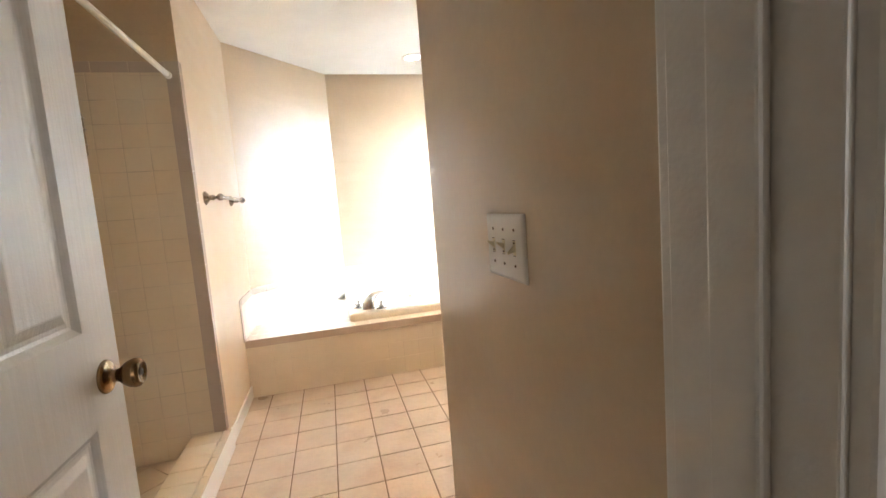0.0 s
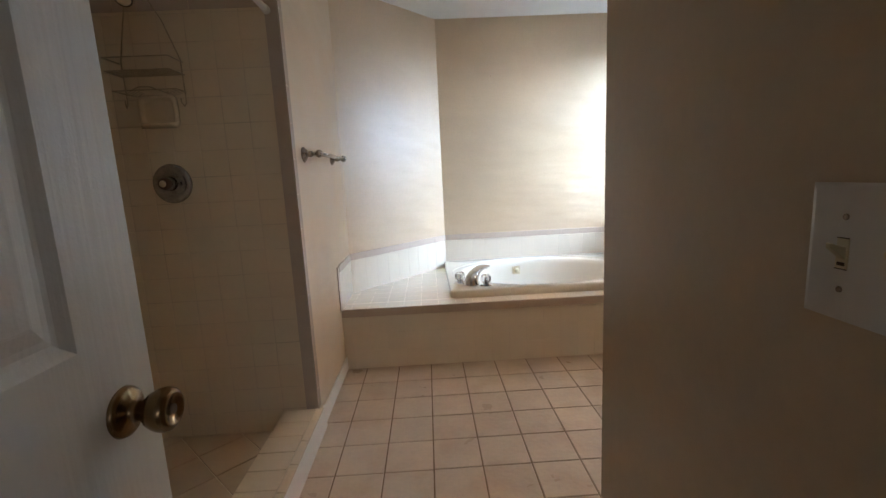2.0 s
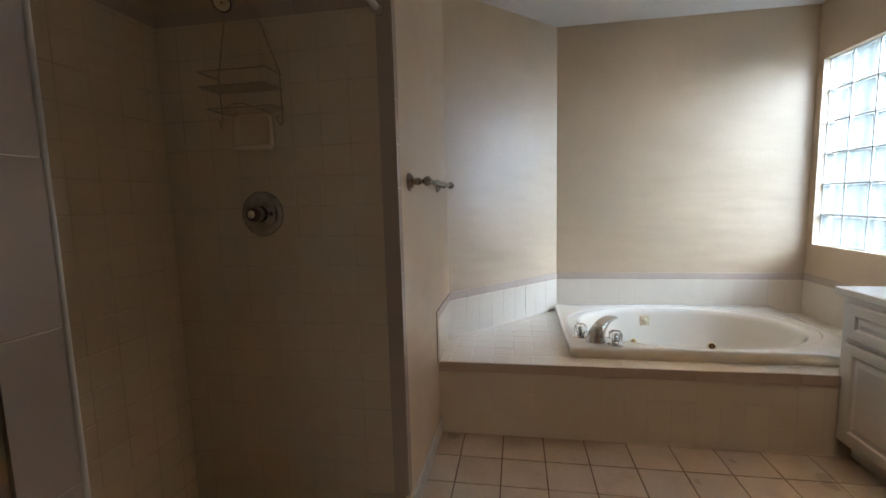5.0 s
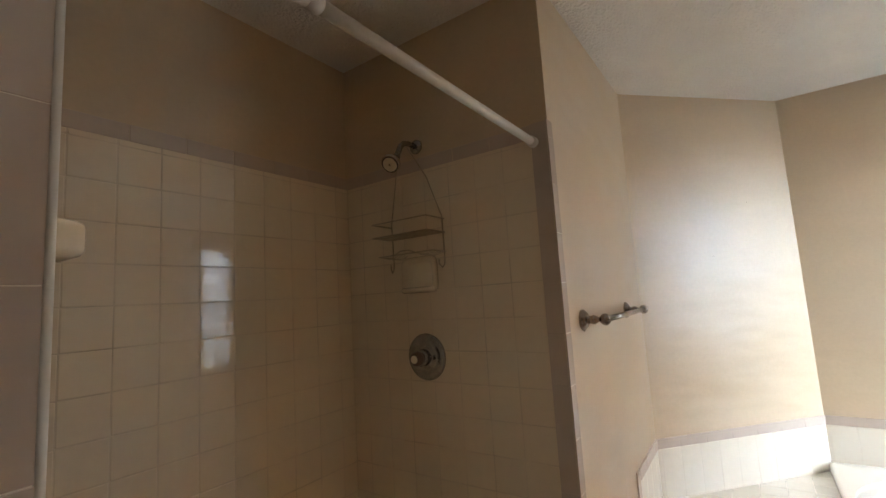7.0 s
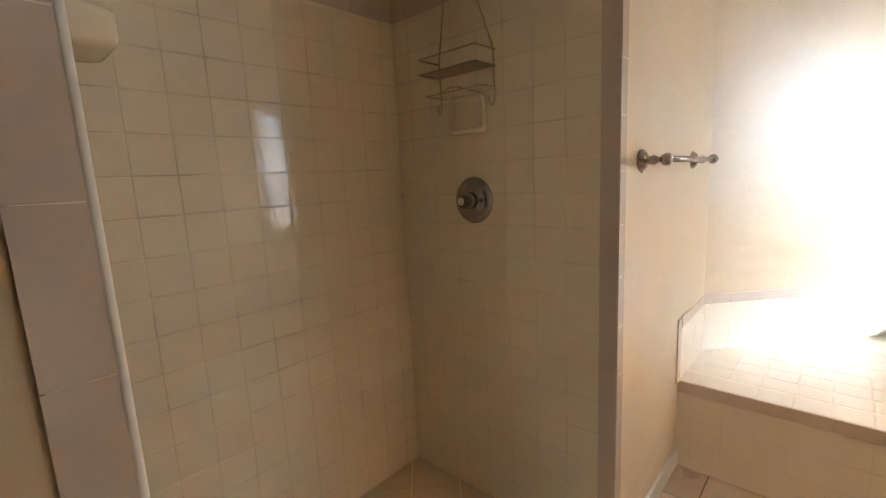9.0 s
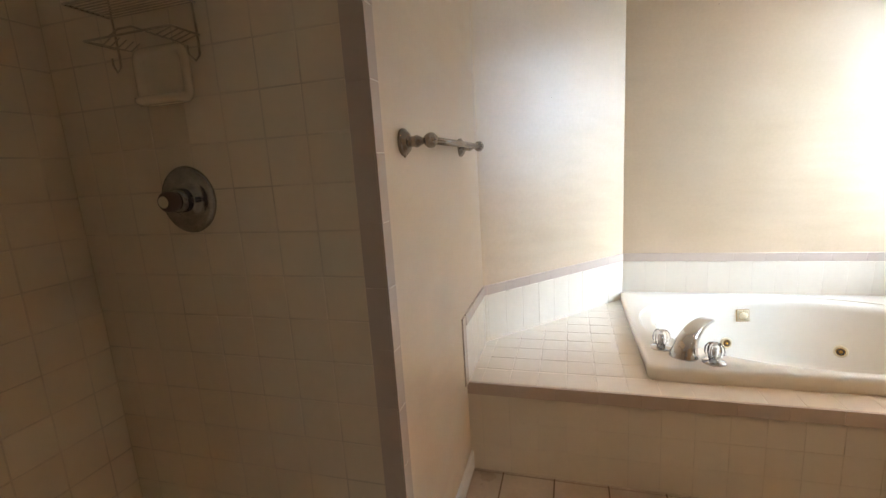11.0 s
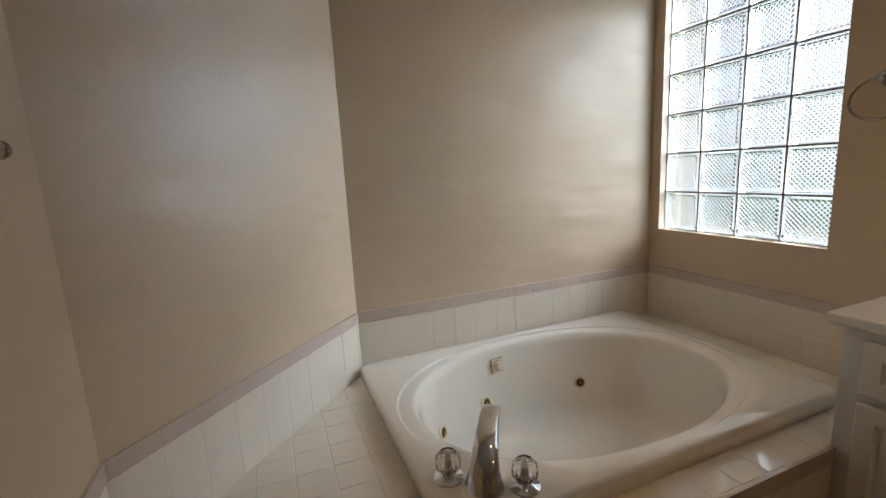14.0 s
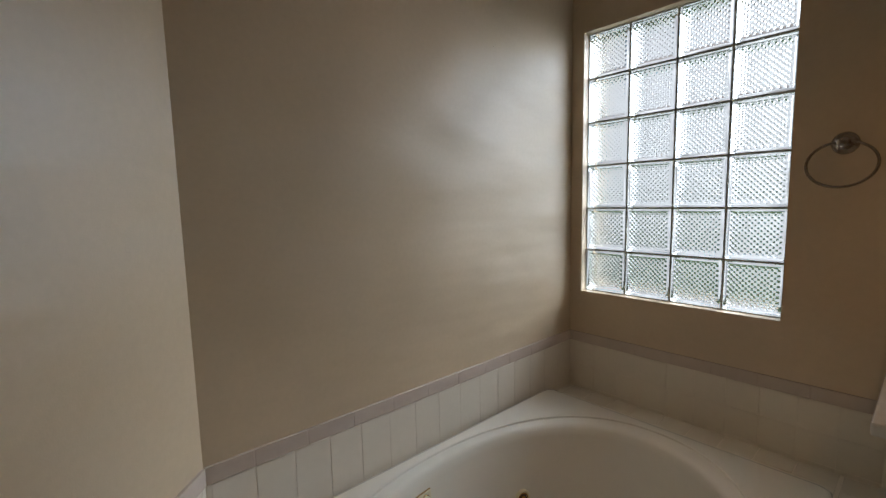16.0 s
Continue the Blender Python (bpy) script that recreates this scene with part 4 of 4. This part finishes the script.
part("grout", box((XL - 0.001, XL + 0.0044, 1.310, SY0, 0.12, 1.948)), GROUT, wall_entry)
part("grout", box((XL - 0.001, XL + 0.0044, SY1 - 0.010, 2.575, 0.12, 1.948)), GROUT, wall_left)
# shower floor and curb
tiles(shower_floor, "floor_tile", plane_of((0, 0, 0.0115), (1, 0, 0), (0, 1, 0)), rect(SX, -0.362, SY0, SY1), 0.0, 0.0, 0.2025, 0.2025, SHOWER_TILE, 0.006, 0.004, 0.0015, 0.1, radians(45))
tiles(curb, "curb_tile", plane_of((0, 0, 0.1175), (1, 0, 0), (0, 1, 0)), rect(-0.363, XL - 0.012, SY0, SY1), -0.363, 2.43, 0.152, T, TILE, 0.0065, 0.0035)
tiles(curb, "curb_edge", plane_of((0, 0, 0.1165), (1, 0, 0), (0, 1, 0)), rect(XL - 0.010, XL + 0.022, SY0, SY1), XL - 0.010, 2.43, 0.034, 0.152, TILE, 0.0075, 0.003)
# deck: top, front, and the low tiled walls round it
top = plane_of((0, 0, DECK - 0.006), (1, 0, 0), (0, 1, 0))
tiles(deck, "deck_tile", top, [(XL + 0.008, YD + 0.008), (XR - 0.008, YD + 0.008), (XR - 0.008, TY0 + 0.01), (XL + 0.008, TY0 + 0.01)], 0.296, YD + 0.01, T, 0.112, DECK_TILE, gap=0.0030, bevel=0.0015)
c45 = 0.012
tiles(deck, "deck_tile", top, [(XL + 0.008, TY0 + 0.011), (TX0 + 0.012, TY0 + 0.011), (TX0 + 0.012, AY + (TX0 + 0.012 - XL) * (YB - AY) / (AX - XL) - c45), (XL + 0.008, AY - c45 + 0.008)],
      0.296, TY0 + 0.011, T, 0.112, DECK_TILE, gap=0.0030, bevel=0.0015)
tiles(deck, "deck_tile", top, rect(TX1 - 0.012, XR - 0.008, TY0 + 0.011, YB - 0.008), 2.064, TY0 + 0.011, T, 0.112, DECK_TILE, gap=0.0030, bevel=0.0015)
front = plane_of((0, YD + 0.006, 0), (1, 0, 0), (0, 0, 1))
tiles(deck, "front_tile", front, rect(XL, VX - 0.001, 0.0, 0.338), 0.296, 0.008, T, T, DECK_TILE, gap=0.0008, bevel=0.0006, tilt=0.1)
tiles(deck, "trim_tile", front, rect(XL, VX - 0.001, 0.34, DECK + 0.001), 0.296, 0.34, 0.152, 0.051, MAUVE, 0.011, 0.0002, 0.0008, 0.02)
SPL, CAP = 0.624, 0.672
for wall, pl, length, off, tall in ((wall_back, plane_of((AX, YB, 0), (1, 0, 0), (0, 0, 1)), XR - AX, 0.124, 0.24),
                                    (wall_angled, plane_of((XL, AY, 0), (AX - XL, YB - AY, 0), (0, 0, 1)), math.hypot(AX - XL, YB - AY), 0.13, 0.24),
                                    (wall_left, plane_of((XL, 3.242, 0), (0, 1, 0), (0, 0, 1)), AY - 3.242, 0.0, 0.24),
                                    (wall_window, plane_of((XR, YB, 0), (0, -1, 0), (0, 0, 1)), YB - VY1 + 0.1, 0.03, T)):
    bed = part("grout", box((0.002, length - 0.004, DECK - 0.004, CAP - 0.004, -0.001, 0.0044)), GROUT, wall)
    bed.matrix_local = pl
    bed = part("trim_bed", box((0.002, length - 0.004, SPL + 0.001, CAP - 0.001, 0.0045, 0.0077)), MAUVE, wall)
    bed.matrix_local = pl
    tiles(wall, "wall_tile", pl, rect(0.003, length - 0.006, DECK - 0.004, SPL - 0.0012), off, SPL - tall, T, tall, DECK_TILE, 0.0056, 0.0026, 0.0014, 0.2)
    tiles(wall, "trim_tile", pl, rect(0.003, length - 0.006, SPL, CAP), off, SPL, 0.152, CAP - SPL, MAUVE, 0.0085, 0.0010, 0.0015, 0.06)
left = plane_of((XL - 0.0005, 0, 0), (0, 1, 0), (0, 0, 1))
tiles(wall_left, "trim_tile", left, rect(3.196, 3.2415, DECK - 0.002, CAP), 3.196, DECK - 0.026, 0.06, 0.152, MAUVE, 0.0075, 0.0008, 0.0012, 0.05)
